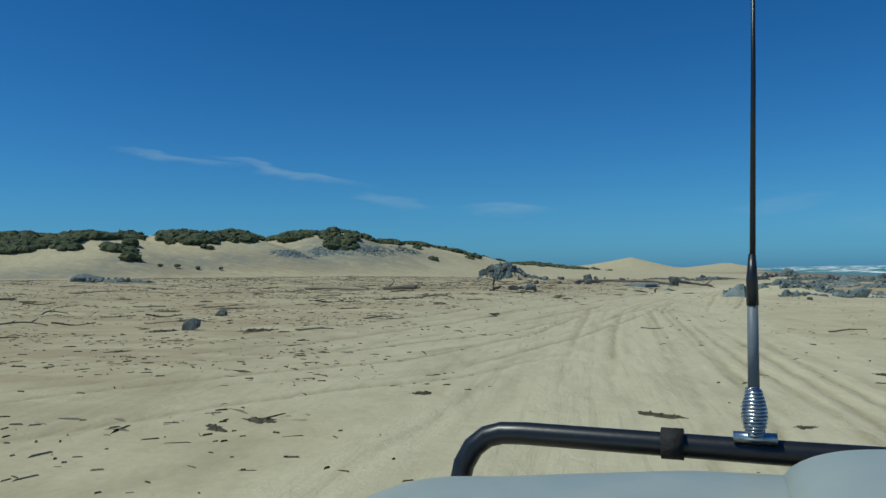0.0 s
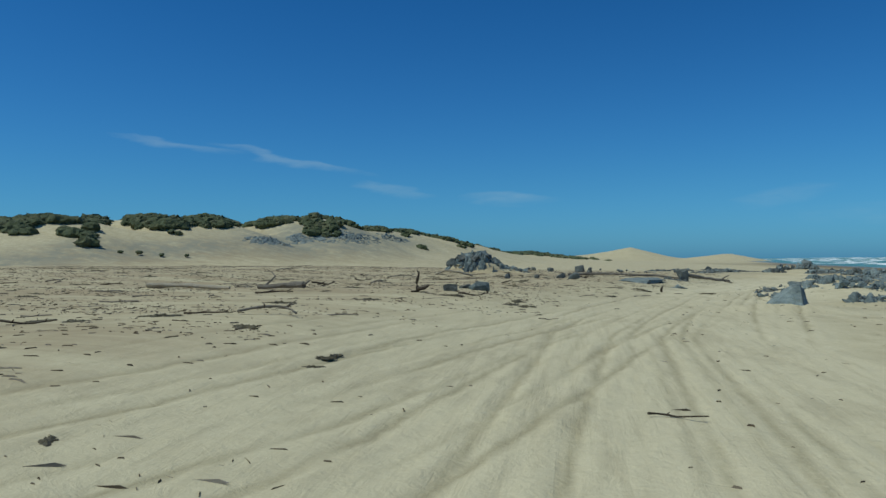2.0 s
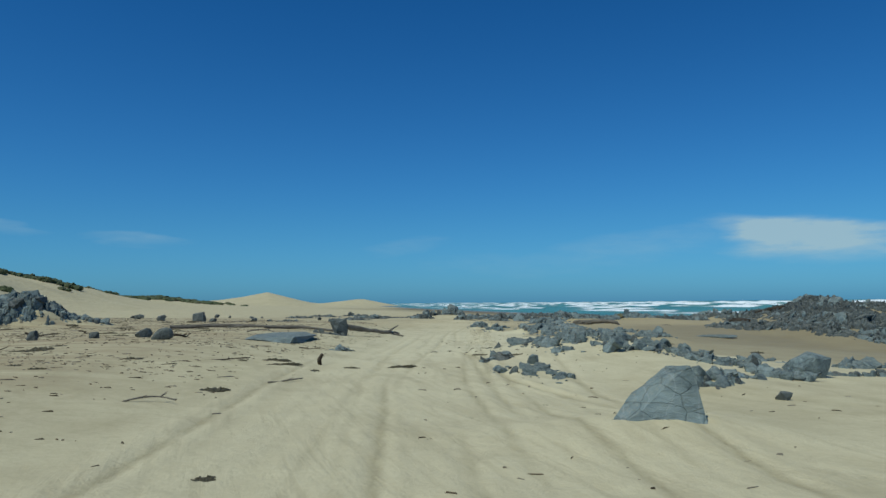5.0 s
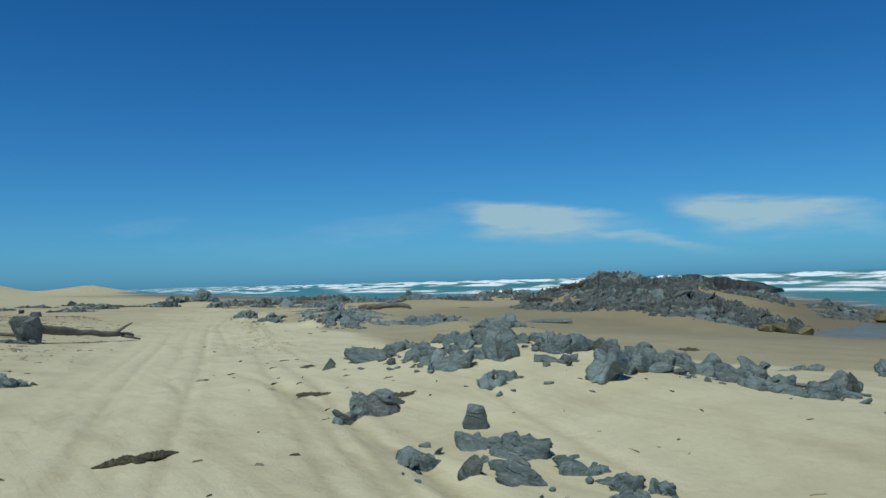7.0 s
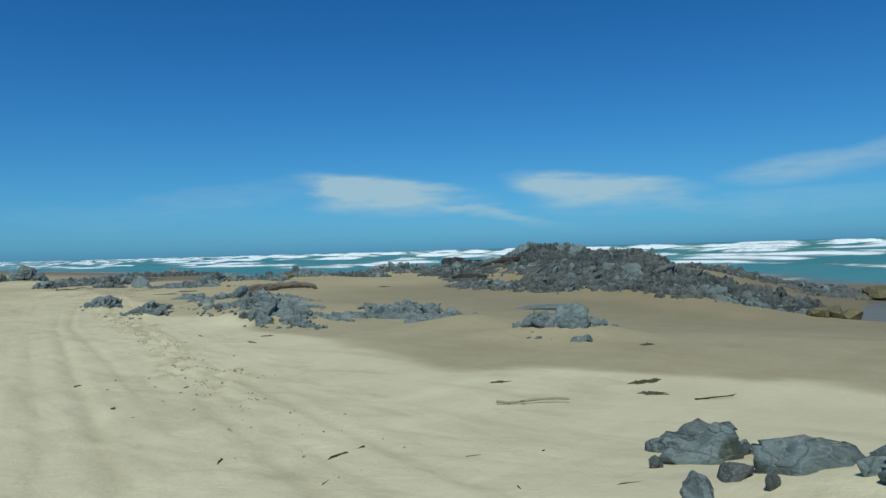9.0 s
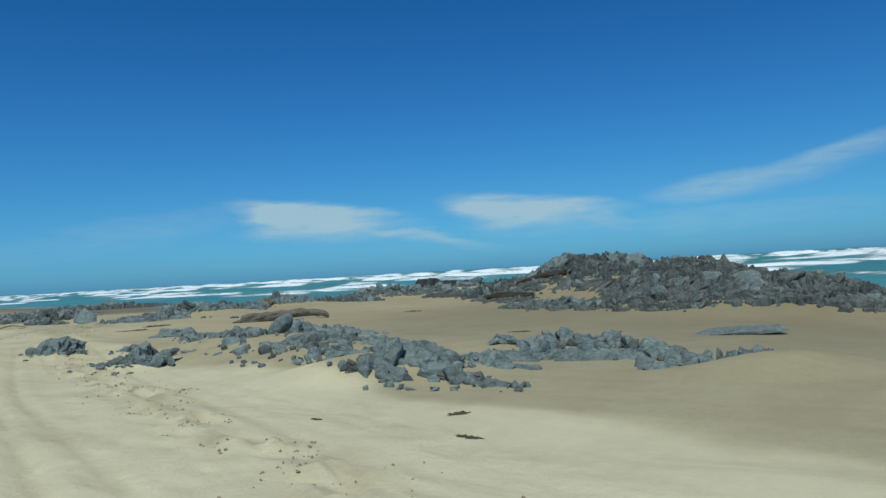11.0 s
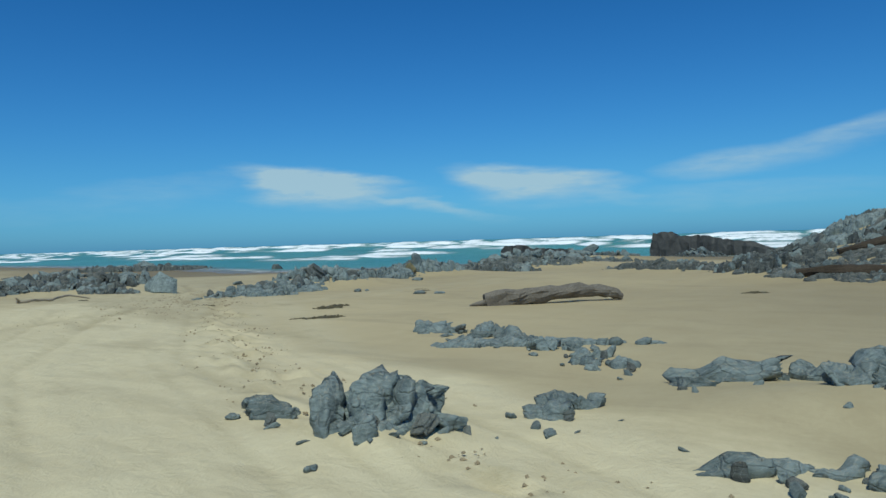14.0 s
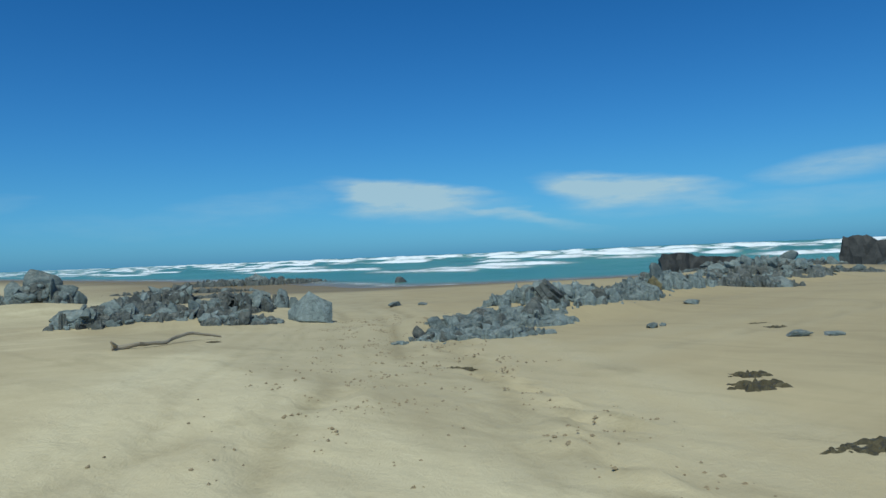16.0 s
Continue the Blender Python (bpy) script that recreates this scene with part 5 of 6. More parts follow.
boulder(44.9, 113.2, (0.8, 0.5, 0.2), 40, 262, "small grey stone on wet sand")
boulder(42.7, 99.9, (0.8, 0.5, 0.2), 0, 263, "small grey stone on sand")
boulder(37.0, 98.2, (0.34, 0.25, 0.18), 0, 264, "small grey stone on sand")
boulder(37.5, 98.2, (0.26, 0.2, 0.12), 50, 265, "small grey stone on sand")
boulder(36.7, 95.1, (0.66, 0.4, 0.18), -40, 266, "flat grey slate stone on sand")
boulder(37.2, 94.6, (0.5, 0.34, 0.13), -40, 267, "flat grey slate stone on sand")

# the great reef
REEF = "great weathered slate reef with sand in its clefts"
for k, (px, py, ln, wd, tn, ht, ct, kd) in enumerate((
        (39.6, 64.2, 5.0, 2.4, 60, 0.6, 40, (SLABS, DARKS)), (38.9, 68.0, 6.5, 2.6, 75, 0.7, 44, (DARKS, SLABS)),
        (39.0, 72.8, 6.5, 2.8, 80, 0.65, 44, (DARKS, SLABS)), (40.0, 77.8, 6.5, 2.6, 60, 0.55, 40, (DARKS, SLABS)),
        (41.5, 63.8, 6.5, 4.2, 60, 1.0, 46, (DARKS, DARKS, SLABS)), (44.0, 69.2, 7.5, 4.2, 65, 1.25, 60, (DARKS, SLABS, DARKS)),
        (47.0, 74.8, 7.5, 4.2, 65, 1.25, 60, (DARKS, BLADES, DARKS)), (49.6, 80.2, 7.0, 4.0, 65, 1.2, 56, (DARKS, SLABS, DARKS)),
        (51.8, 85.4, 6.0, 3.4, 70, 0.95, 40, (BLADES, DARKS)), (53.5, 91.5, 7.0, 2.6, 80, 0.7, 30, (DARKS, BLADES)),
        (45.5, 83.5, 5.0, 1.4, 65, 0.42, 26, (DARKS, SLABS)),
        (48.4, 86.4, 4.4, 2.4, 60, 1.0, 44, (DARKS, BLADES)), (47.1, 83.2, 4.2, 2.0, 70, 0.34, 12, (DARKS, SLABS)), (45.9, 79.2, 4.2, 1.8, 70, 0.32, 14, (DARKS, SLABS)),
        (44.3, 75.3, 4.6, 2.2, 70, 0.9, 40, (DARKS, BLADES)), (42.8, 71.4, 4.6, 2.4, 70, 0.9, 40, (DARKS, SLABS)), (50.3, 87.6, 3.6, 2.2, 70, 1.0, 36, (DARKS, BLADES)),
        (54.0, 84.6, 5.0, 2.8, 70, 0.9, 50, (DARKS, BLADES)), (53.2, 80.4, 5.6, 3.2, 70, 1.1, 40, (DARKS, BLADES)), (52.8, 75.4, 5.6, 3.0, 70, 1.0, 36, (DARKS, SLABS)), (53.2, 70.2, 5.4, 3.0, 70, 0.9, 34, (DARKS, BLADES)))):
    outcrop(px, py, ln * 1.15, wd * 1.2, tn, ht * 0.85, int(ct * 1.7), 300 + k, REEF, kd, 40, 1.2, tn, "slate reef", 0.42, 0.36, 0.7)
for k, (px, py, s) in enumerate(((38.6, 60.2, 1.3), (39.9, 59.8, 1.1), (37.4, 60.4, 0.9), (50.5, 60.6, 1.4), (53.0, 61.3, 1.6), (56.0, 61.6, 1.2))):
    boulder(px, py, (1.1 * s, 0.8 * s, 0.6 * s), 25 * k, 330 + k, "yellow-brown lichened rock at the edge of a pool", OCHRE, group="lichened rocks")
outcrop(55.0, 64.5, 12.0, 4.0, 25, 0.7, 36, 340, DARK, (DARKS, LUMPS), -58, 1.4, hump=0.4)
outcrop(67.0, 71.0, 13.0, 4.0, 35, 0.6, 30, 341, DARK, (DARKS, LUMPS), -58, 1.4, hump=0.4)

# landward rocks
outcrop(-7.3, 75.1, 4.6, 3.4, 5, 1.15, 150, 80, "great heap of dark slate rubble on the sand flat", (LUMPS, DARKS, LUMPS, SLABS), -40, 0.8, hump=0.3, low=0.6)
for k, (px, py, sx, sz) in enumerate(((-9.1, 74.7, 1.5, 1.25), (-8.2, 74.3, 1.3, 1.2), (-7.1, 74.2, 1.4, 1.1), (-8.6, 75.4, 1.6, 1.3), (-6.3, 74.6, 1.1, 0.9))):
    boulder(px, py, (sx, 1.1, sz), 35 * k, 500 + k, "squared dark slate block in a heap of rubble", SLATE_DARK, sink=0.42, tilt=8 * (k % 3) - 8, block=16, group="blocks of the rubble heap")
outcrop(-4.3, 75.4, 3.2, 1.8, 10, 0.7, 40, 81, "tail of slate rubble beside a larger heap", (LUMPS, DARKS), -48, 0.9, hump=0.4)
outcrop(-29.7, 43.4, 5.2, 1.8, 25, 0.75, 26, 82, "low pile of dark slate blocks on pale sand", (LUMPS, DARKS), -53, 1.1)
boulder(-31.2, 43.2, (2.6, 1.4, 0.7), 25, 270, "smooth blue-grey slate slab on pale sand", SLATE, 6, 7)
boulder(-2.4, 40.4, (0.95, 0.6, 0.56), 15, 271, "blue-grey slate stone half sunk in sand")
boulder(-3.0, 40.9, (0.6, 0.4, 0.3), 35, 272, "dark slate stone half sunk in sand", SLATE_DARK)
boulder(-3.1, 38.2, (0.62, 0.45, 0.42), 0, 273, "dark brown stone lying on sand", SLATE_DARK)
boulder(-8.5, 15.9, (0.5, 0.4, 0.45), 0, 274, "dark brown stone lying among driftwood", SLATE_DARK)
boulder(-9.8, 19.9, (0.5, 0.4, 0.3), 0, 275, "grey-brown stone lying among driftwood", SLATE_DARK)
boulder(0.95, 56.6, (0.85, 0.6, 0.6), 0, 276, "round dark stone on the sand flat", SLATE_DARK, 7, 6)
boulder(0.2, 59.5, (0.7, 0.5, 0.6), 30, 277, "dark stone on the sand flat", SLATE_DARK)
boulder(-2.95, 57.6, (0.42, 0.36, 0.55), 0, 278, "dark upright stone on the sand flat", SLATE_DARK)
boulder(-1.2, 58.0, (0.5, 0.4, 0.5), 50, 279, "dark stone on the sand flat", SLATE_DARK)
boulder(5.2, 61.3, (2.8, 6.6, 0.34), -20, 280, "flat pale-grey slate sheet level with the sand", SLATE, sink=0.36, block=40)
outcrop(7.0, 57.4, 0.9, 0.5, 0, 0.26, 13, 83, GREY, (LUMPS, CHIPS))
boulder(8.5, 67.6, (1.1, 0.8, 1.3), 0, 281, "dark cone-shaped stone beside a driftwood trunk", SLATE_DARK, 8, 14, 0.25)
outcrop(8.0, 67.3, 1.7, 0.8, 0, 0.3, 10, 84, DARK, (DARKS, CHIPS))
boulder(1.5, 96.0, (1.3, 1.0, 1.5), 0, 282, "dark standing stone on the sand flat", SLATE_DARK)
for k in range(16):
    rng = random.Random(900 + k)
    px, py = rng.uniform(-6, 14), rng.uniform(88, 125)
    s = rng.uniform(0.5, 1.1)
    boulder(px, py, (s, 0.7 * s, 0.7 * s), 23 * k, 910 + k, "dark stone scattered on the far sand flat", SLATE_DARK, group="far scattered stones")
for k, (px, py, ln, ht) in enumerate(((17.5, 112, 4, 0.6), (21, 121, 5, 0.8), (25, 133, 6, 0.9), (32, 142, 7, 1.0), (14, 130, 4, 0.7), (28, 156, 8, 1.0), (40, 160, 8, 0.9), (10, 104, 3, 0.5), (50, 140, 7, 0.7), (20, 150, 5, 0.8))):
    outcrop(px, py, ln, ln * 0.35, -20, ht, 16, 400 + k, DARK, (DARKS, LUMPS, SLABS), -63, 1.2, hump=0.4)
for k, (px, py) in enumerate(((-73.4, 183.8), (-70.5, 197.0), (-63.9, 204.0), (-57.5, 208.0), (-56.0, 238.0))):
    outcrop(px, py, 15, 7, 60, 0.7, 40, 430 + k, "patch of pale grey scree on the dune face", (LUMPS, SLABS), -55, 2.2, hump=0.1, group="dune scree")

# ---- scrub on the dunes ----
def clumps(name, spots, seed, label, category):
    """Many ragged leaf clumps in one mesh; spots are rows of x, y, z, width, height."""
    shapes = []
    for k in range(6):
        bm = bmesh.new()
        bmesh.ops.create_icosphere(bm, subdivisions=2, radius=1.0)
        for v in bm.verts:
            n = v.co.normalized()
            v.co = v.co * (1 + 0.55 * noise.noise(n * 2.1 + Vector((k * 7.3, 0, 0))) + 0.35 * noise.noise(n * 5.0 + Vector((0, k * 3.1, 0))))
        shapes.append((np.array([v.co[:] for v in bm.verts]), np.array([[v.index for v in f.verts] for f in bm.faces])))
        bm.free()
    r = np.random.RandomState(seed)
    verts, faces, base = [], [], 0
    for x, y, z, w, h in spots:
        V, F = shapes[r.randint(len(shapes))]
        a = r.uniform(0, 6.28)
        c, s = math.cos(a), math.sin(a)
        P = np.stack([(V[:, 0] * c - V[:, 1] * s) * w, (V[:, 0] * s + V[:, 1] * c) * w * r.uniform(0.8, 1.2), V[:, 2] * h], 1) + (x, y, z)
        verts.append(P)
        faces.append(F + base)
        base += len(V)
    ob = link_mesh(name, np.concatenate(verts), np.concatenate(faces), SCRUB, smooth=False)
    return tagged(ob, label, category, kind="stuff")


def scrub_spots():
    r = np.random.RandomState(5)
    x, y = r.uniform(-260, -35, 130000), r.uniform(105, 410, 130000)
    side, along = near_line(x, y, RIDGE)
    patch = wavy(x, y, 34.0, 12.0) + 0.5 * wavy(x, y, 12.0, 14.0)
    # the crown and back of the ridge are overgrown, the seaward face only in patches
    edge = np.where(along < 3.3, 19, 11) + 9 * patch - 26 * np.exp(-(((along - 2.96) / 0.07) ** 2)) - 10 * np.exp(-(((along - 3.62) / 0.1) ** 2)) - 6 * np.exp(-(((along - 4.15) / 0.2) ** 2))
    keep = (side < edge) & (side > -14) & (along > 1.3) & (along < 6.25)
    thin = (side >= edge) & (side < 34) & (patch > 0.95) & (r.uniform(0, 1, x.size) < 0.12) & (along > 0.6)
    keep = (keep & (r.uniform(0, 1, x.size) < 0.75)) | thin
    x, y = x[keep][:11500], y[keep][:11500]
    w = r.uniform(0.8, 1.7, x.size)
    return np.stack([x, y, land(x, y) + 0.2, w, w * r.uniform(0.5, 0.85, x.size)], 1)


clumps("dune_scrub", scrub_spots(), 1, "dense dark olive coastal scrub covering the dune crests", "bushes")
r_far = np.random.RandomState(8)
fx, fy = r_far.uniform(-460, -20, 5000), r_far.uniform(640, 900, 5000)
far_keep = (land(fx, fy) > 9.0)
fx, fy = fx[far_keep][:1100], fy[far_keep][:1100]
fx, fy = np.concatenate([fx, r_far.normal(-55, 30, 260)]), np.concatenate([fy, r_far.normal(796, 9, 260)])
clumps("far_scrub", np.stack([fx, fy, land(fx, fy), r_far.uniform(3, 7, fx.size), r_far.uniform(1.2, 2.6, fx.size)], 1), 2, "far band of dark scrub along low dunes", "bushes")
low_x = np.array([-98.0, -96.8, -99.2, -92.0, -89.0, -85.0, -81.0, -97.6])
low_y = np.array([148.0, 149.0, 149.5, 151.0, 153.0, 155.0, 158.0, 150.0])
clumps("bush", np.stack([low_x, low_y, land(low_x, low_y) + 0.5, np.array([1.6, 1.2, 1.2, 0.6, 0.7, 0.6, 0.5, 1.0]), np.array([1.2, 1.0, 0.9, 0.35, 0.4, 0.35, 0.3, 0.7])], 1), 3, "low green bushes at the foot of the dunes", "bush")

# ---- driftwood and kelp ----
def tube(bm, pts, radii, sides=7, seed=0, rough=0.0, squash=1.0):
    """A bent, tapered, capped tube along points."""
    rng = random.Random(seed)
    rings = []
    for k, p in enumerate(pts):
        p = Vector(p)
        way = (Vector(pts[min(k + 1, len(pts) - 1)]) - Vector(pts[max(k - 1, 0)])).normalized()
        a = way.cross(Vector((0, 0, 1)))
        a = a.normalized() if a.length > 0.05 else Vector((1, 0, 0))
        b = a.cross(way).normalized()
        ring = []
        for s in range(sides):
            t = 2 * math.pi * s / sides
            r = radii[k] * (1 + rng.uniform(-rough, rough))
            ring.append(bm.verts.new(p + a * math.cos(t) * r + b * math.sin(t) * r * squash))
        rings.append(ring)
    for k in range(len(rings) - 1):
        for s in range(sides):
            bm.faces.new((rings[k][s], rings[k][(s + 1) % sides], rings[k + 1][(s + 1) % sides], rings[k + 1][s]))
    bm.faces.new(rings[0][::-1])
    bm.faces.new(rings[-1])


def stick_mesh(seed, mat, twigs=1, bend=0.1):
    """A driftwood stick of unit length along x, lying on z = 0."""
    rng = random.Random(seed)
    bm = bmesh.new()
    n = 7
    ph, am = rng.uniform(0, 6), rng.uniform(0.3, 1) * bend
    pts = [(-0.5 + k / (n - 1), am * math.sin(ph + 4 * k / n), 0.03 + 0.4 * am * abs(math.sin(1 + ph + 3 * k / n))) for k in range(n)]
    rad = [0.032 * (1 - 0.5 * k / n) * rng.uniform(0.8, 1.2) for k in range(n)]
    tube(bm, pts, rad, 6, seed, 0.15)
    for t in range(twigs):
        k = rng.randrange(2, n - 1)
        p = Vector(pts[k])
        d = Vector((rng.uniform(0.2, 0.6), rng.choice((-1, 1)) * rng.uniform(0.4, 0.9), rng.uniform(0.05, 0.45))).normalized() * rng.uniform(0.12, 0.28)
        tube(bm, [p, p + d * 0.5 + Vector((0.01, 0, 0.01)), p + d], [0.016, 0.012, 0.006], 5, seed + t, 0.1)
    return bm_mesh("driftwood_stick", bm, mat, True)


def kelp_mesh(seed, size=17):
    """A dried mat of kelp about a unit across, ragged at its rim."""
    rng = random.Random(seed)
    xs = np.linspace(-0.62, 0.62, size * 2)
    X, Y, F = grid(xs, np.linspace(-0.4, 0.4, size))
    a = np.arctan2(Y * 1.7, X)
    rim = 0.4 + 0.09 * np.sin(2 * a + seed) + 0.07 * np.sin(5 * a + 2.0 * seed) + 0.06 * np.sin(9 * a + 3.1 * seed) + 0.05 * wavy(X, Y, 0.12, seed)
    inner = rim - np.hypot(X, Y * 1.7)
    strand = np.abs(wavy(X, Y * 1.6, 0.22, seed + 0.5)) + 0.6 * np.abs(wavy(X, Y * 1.6, 0.09, seed + 1.5))
    Z = 0.055 * np.clip(inner * 6, -0.3, 1) * (0.25 + strand) - 0.004
    keep = inner[F].max(axis=1) > 0
    ob_v = np.stack([X, Y, Z], 1)
    used, back = np.unique(F[keep], return_inverse=True)
    me = bpy.data.meshes.new("kelp_clump")
    me.from_pydata(ob_v[used].tolist(), [], back.reshape(-1, 4).tolist())
    bm = bmesh.new()
    bm.from_mesh(me)
    bpy.data.meshes.remove(me)
    # keep the largest sheet only
    seen, best = set(), []
    for f in bm.faces:
        if f in seen:
            continue
        group, todo = [], [f]
        seen.add(f)
        while todo:
            g = todo.pop()
            group.append(g)
            for e in g.edges:
                for h in e.link_faces:
                    if h not in seen:
                        seen.add(h)
                        todo.append(h)
        if len(group) > len(best):
            best = group
    inside = set(best)
    bmesh.ops.delete(bm, geom=[f for f in bm.faces if f not in inside], context="FACES")
    skin = bmesh.ops.extrude_face_region(bm, geom=bm.faces[:])
    for v in skin["geom"]:
        if isinstance(v, bmesh.types.BMVert):
            v.co.z -= 0.03
    return bm_mesh("kelp_clump", bm, KELP)


STICKS = [stick_mesh(k, m, 1 + k % 3, 0.16 + 0.08 * (k % 3)) for k, m in enumerate((DRIFT, DRIFT_DARK, DRIFT, DRIFT_DARK, DRIFT, DRIFT_DARK, BLEACHED, DRIFT_DARK))]
KELPS = [kelp_mesh(40 + k) for k in range(4)]
STICK_LABELS = {DRIFT.name: "weathered grey driftwood stick lying on sand", DRIFT_DARK.name: "dark damp driftwood stick lying on sand", BLEACHED.name: "bleached pale driftwood stick lying on sand"}


def lay(me, x, y, size, turn, label, category, group="", name="", thick=1.0, sink=0.0, flat=1.0):
    ob = new(name or me.name.split(".")[0], me)
    ob.matrix_world = pose(x, y, ground_z(x, y) - sink, 0, 0, turn) @ Matrix.Diagonal((size, size * thick, size * thick * flat, 1))
    return tagged(ob, label, category, group)


def kelp(x, y, size, k=0, turn=None):
    lay(KELPS[k % 4], x, y, size, (x * 37 + y * 13) % 180 if turn is None else turn, "dark brown dried kelp heap stranded on sand", "seaweed", "stranded kelp", thick=0.8, flat=0.9)


def stick(x, y, size, k, turn, thick=1.0):
    me = STICKS[k % 8]
    lay(me, x, y, size, turn, STICK_LABELS[me.materials[0].name], "driftwood", "driftwood sticks", thick=thick)


# heaps seen close to the track
for k, (px, py, s) in enumerate(((1.0, 9.5, 0.6), (2.5, 9.1, 0.45), (-2.0, 10.2, 0.45), (-3.3, 8.0, 0.5), (-3.6, 7.6, 0.4), (-7.6, 11.9, 0.5), (5.0, 13.6, 0.5), (-2.5, 24.2, 0.4),
                                 (-3.2, 19.0, 0.35), (-2.6, 23.9, 0.5), (-8.7, 25.6, 0.7), (-9.2, 24.3, 0.5), (-0.8, 37.3, 1.0), (-2.5, 23.3, 0.4), (2.4, 38.6, 0.4), (-1.6, 52.1, 1.2))):
    kelp(px, py, s, k)
for k, (px, py, s) in enumerate(((-0.9, 35.8, 0.8), (-0.5, 35.5, 0.6), (0.1, 33.9, 0.4), (7.2, 49.7, 0.7), (5.9, 49.9, 0.5), (4.9, 49.4, 0.45), (10.6, 50.1, 0.6), (10.0, 51.5, 0.5), (11.7, 55.1, 0.6),
                                 (21.4, 53.4, 1.0), (22.3, 59.9, 0.5), (18.2, 58.0, 0.66), (17.1, 59.8, 0.36), (17.4, 57.5, 0.5), (18.8, 68.1, 0.4), (17.8, 67.3, 0.34), (17.8, 69.5, 0.2))):
    kelp(px, py, s, k + 1)
for k, (px, py, s) in enumerate(((29.2, 91.9, 1.05), (31.9, 94.2, 0.85), (38.6, 96.5, 0.5), (39.2, 84.9, 0.9), (38.1, 96.0, 0.7), (31.1, 93.8, 1.1), (28.8, 92.1, 0.85), (30.1, 97.7, 0.6), (30.6, 105.6, 0.5), (26.5, 78.5, 0.6), (29.5, 73.5, 0.7))):
    kelp(px, py, s, k + 2, -35)
for k, (px, py, s, tn) in enumerate(((7.2, 21.7, 1.1, 10), (2.2, 22.0, 0.62, 8), (-13.3, 16.3, 1.2, 30), (-11.6, 13.9, 0.8, 0), (-14.1, 23.1, 1.2, 5), (-4.7, 19.6, 0.5, 0), (-5.3, 20.8, 0.55, 5), (-6.2, 27.3, 1.0, 12),
                                     (-3.9, 28.6, 0.9, -10), (0.4, 32.8, 0.5, 10), (1.6, 43.5, 0.75, -5), (2.9, 50.7, 1.1, 20), (4.0, 47.2, 0.9, 40), (15.5, 47.4, 0.75, -38), (15.9, 58.4, 0.9, -62), (17.5, 56.7, 0.55, -30))):
    stick(px, py, s, k, tn, 0.7)

# wrack line: sticks and kelp strewn landward of the track
rng_w = random.Random(77)
laid = 0
while laid < 330:
    px, py = rng_w.uniform(-34, 6), rng_w.uniform(14, 92)
    off = float(near_line(np.array(px), np.array(py), LINE)[0])
    if off > -2.6 or rng_w.random() > min(1.0, (-off - 2) / 7) * (1.0 if -off < 24 else 0.4):
        continue
    if rng_w.random() < 0.45:
        kelp(px, py, rng_w.uniform(0.3, 1.0), laid, rng_w.gauss(5, 25))
    else:
        stick(px, py, rng_w.uniform(0.3, 1.2) * (1.0 + 0.7 * (rng_w.random() < 0.12)), rng_w.randrange(8), rng_w.gauss(5, 35), rng_w.uniform(0.5, 1.05))
    laid += 1


def litter():
    """Splinters, bark and weed crumbs too many to count."""
    r = np.random.RandomState(12)
    x, y = r.uniform(-45, 14, 150000), r.uniform(4, 112, 150000)
    off, _ = near_line(x, y, LINE)
    band = np.where(off < 0, smooth01((-off - 1.6) / 6) * (0.12 + 0.88 * smooth01(0.25 + wavy(x * 0.45, y, 6.0, 3.0) + 0.5 * wavy(x * 0.4, y, 1.9, 5.0))), 0.05)
    keep = r.uniform(0, 1, x.size) < band * 0.9
    x, y = x[keep][:42000], y[keep][:42000]
    n = x.size
    ln, wd, a = r.gamma(1.5, 0.075, n) + 0.025, r.uniform(0.004, 0.013, n), r.normal(0.1, 0.7, n)
    z = land(x, y) + tracks(x, y)[0]
    c, s = np.cos(a), np.sin(a)
    V = np.zeros((n, 6, 3))
    for k, (u, v, h) in enumerate(((-1, -0.6, 0), (-0.8, 0.8, 0), (1, 0.5, 0), (0.9, -0.7, 0), (-0.5, 0, 1), (0.6, 0.1, 0.9))):
        V[:, k, 0], V[:, k, 1] = x + u * ln / 2 * c - v * wd * s, y + u * ln / 2 * s + v * wd * c
        V[:, k, 2] = z + (h * wd * 1.5 if h else -0.02)
    tri = np.array(((0, 3, 5), (0, 5, 4), (1, 4, 5), (1, 5, 2), (0, 4, 1), (3, 2, 5)))
    F = (np.arange(n)[:, None, None] * 6 + tri[None]).reshape(-1, 3)
    tagged(link_mesh("beach_litter", V.reshape(-1, 3), F, LITTER, smooth=False), "fine scatter of splinters and weed crumbs on sand", "debris", kind="stuff")


litter()


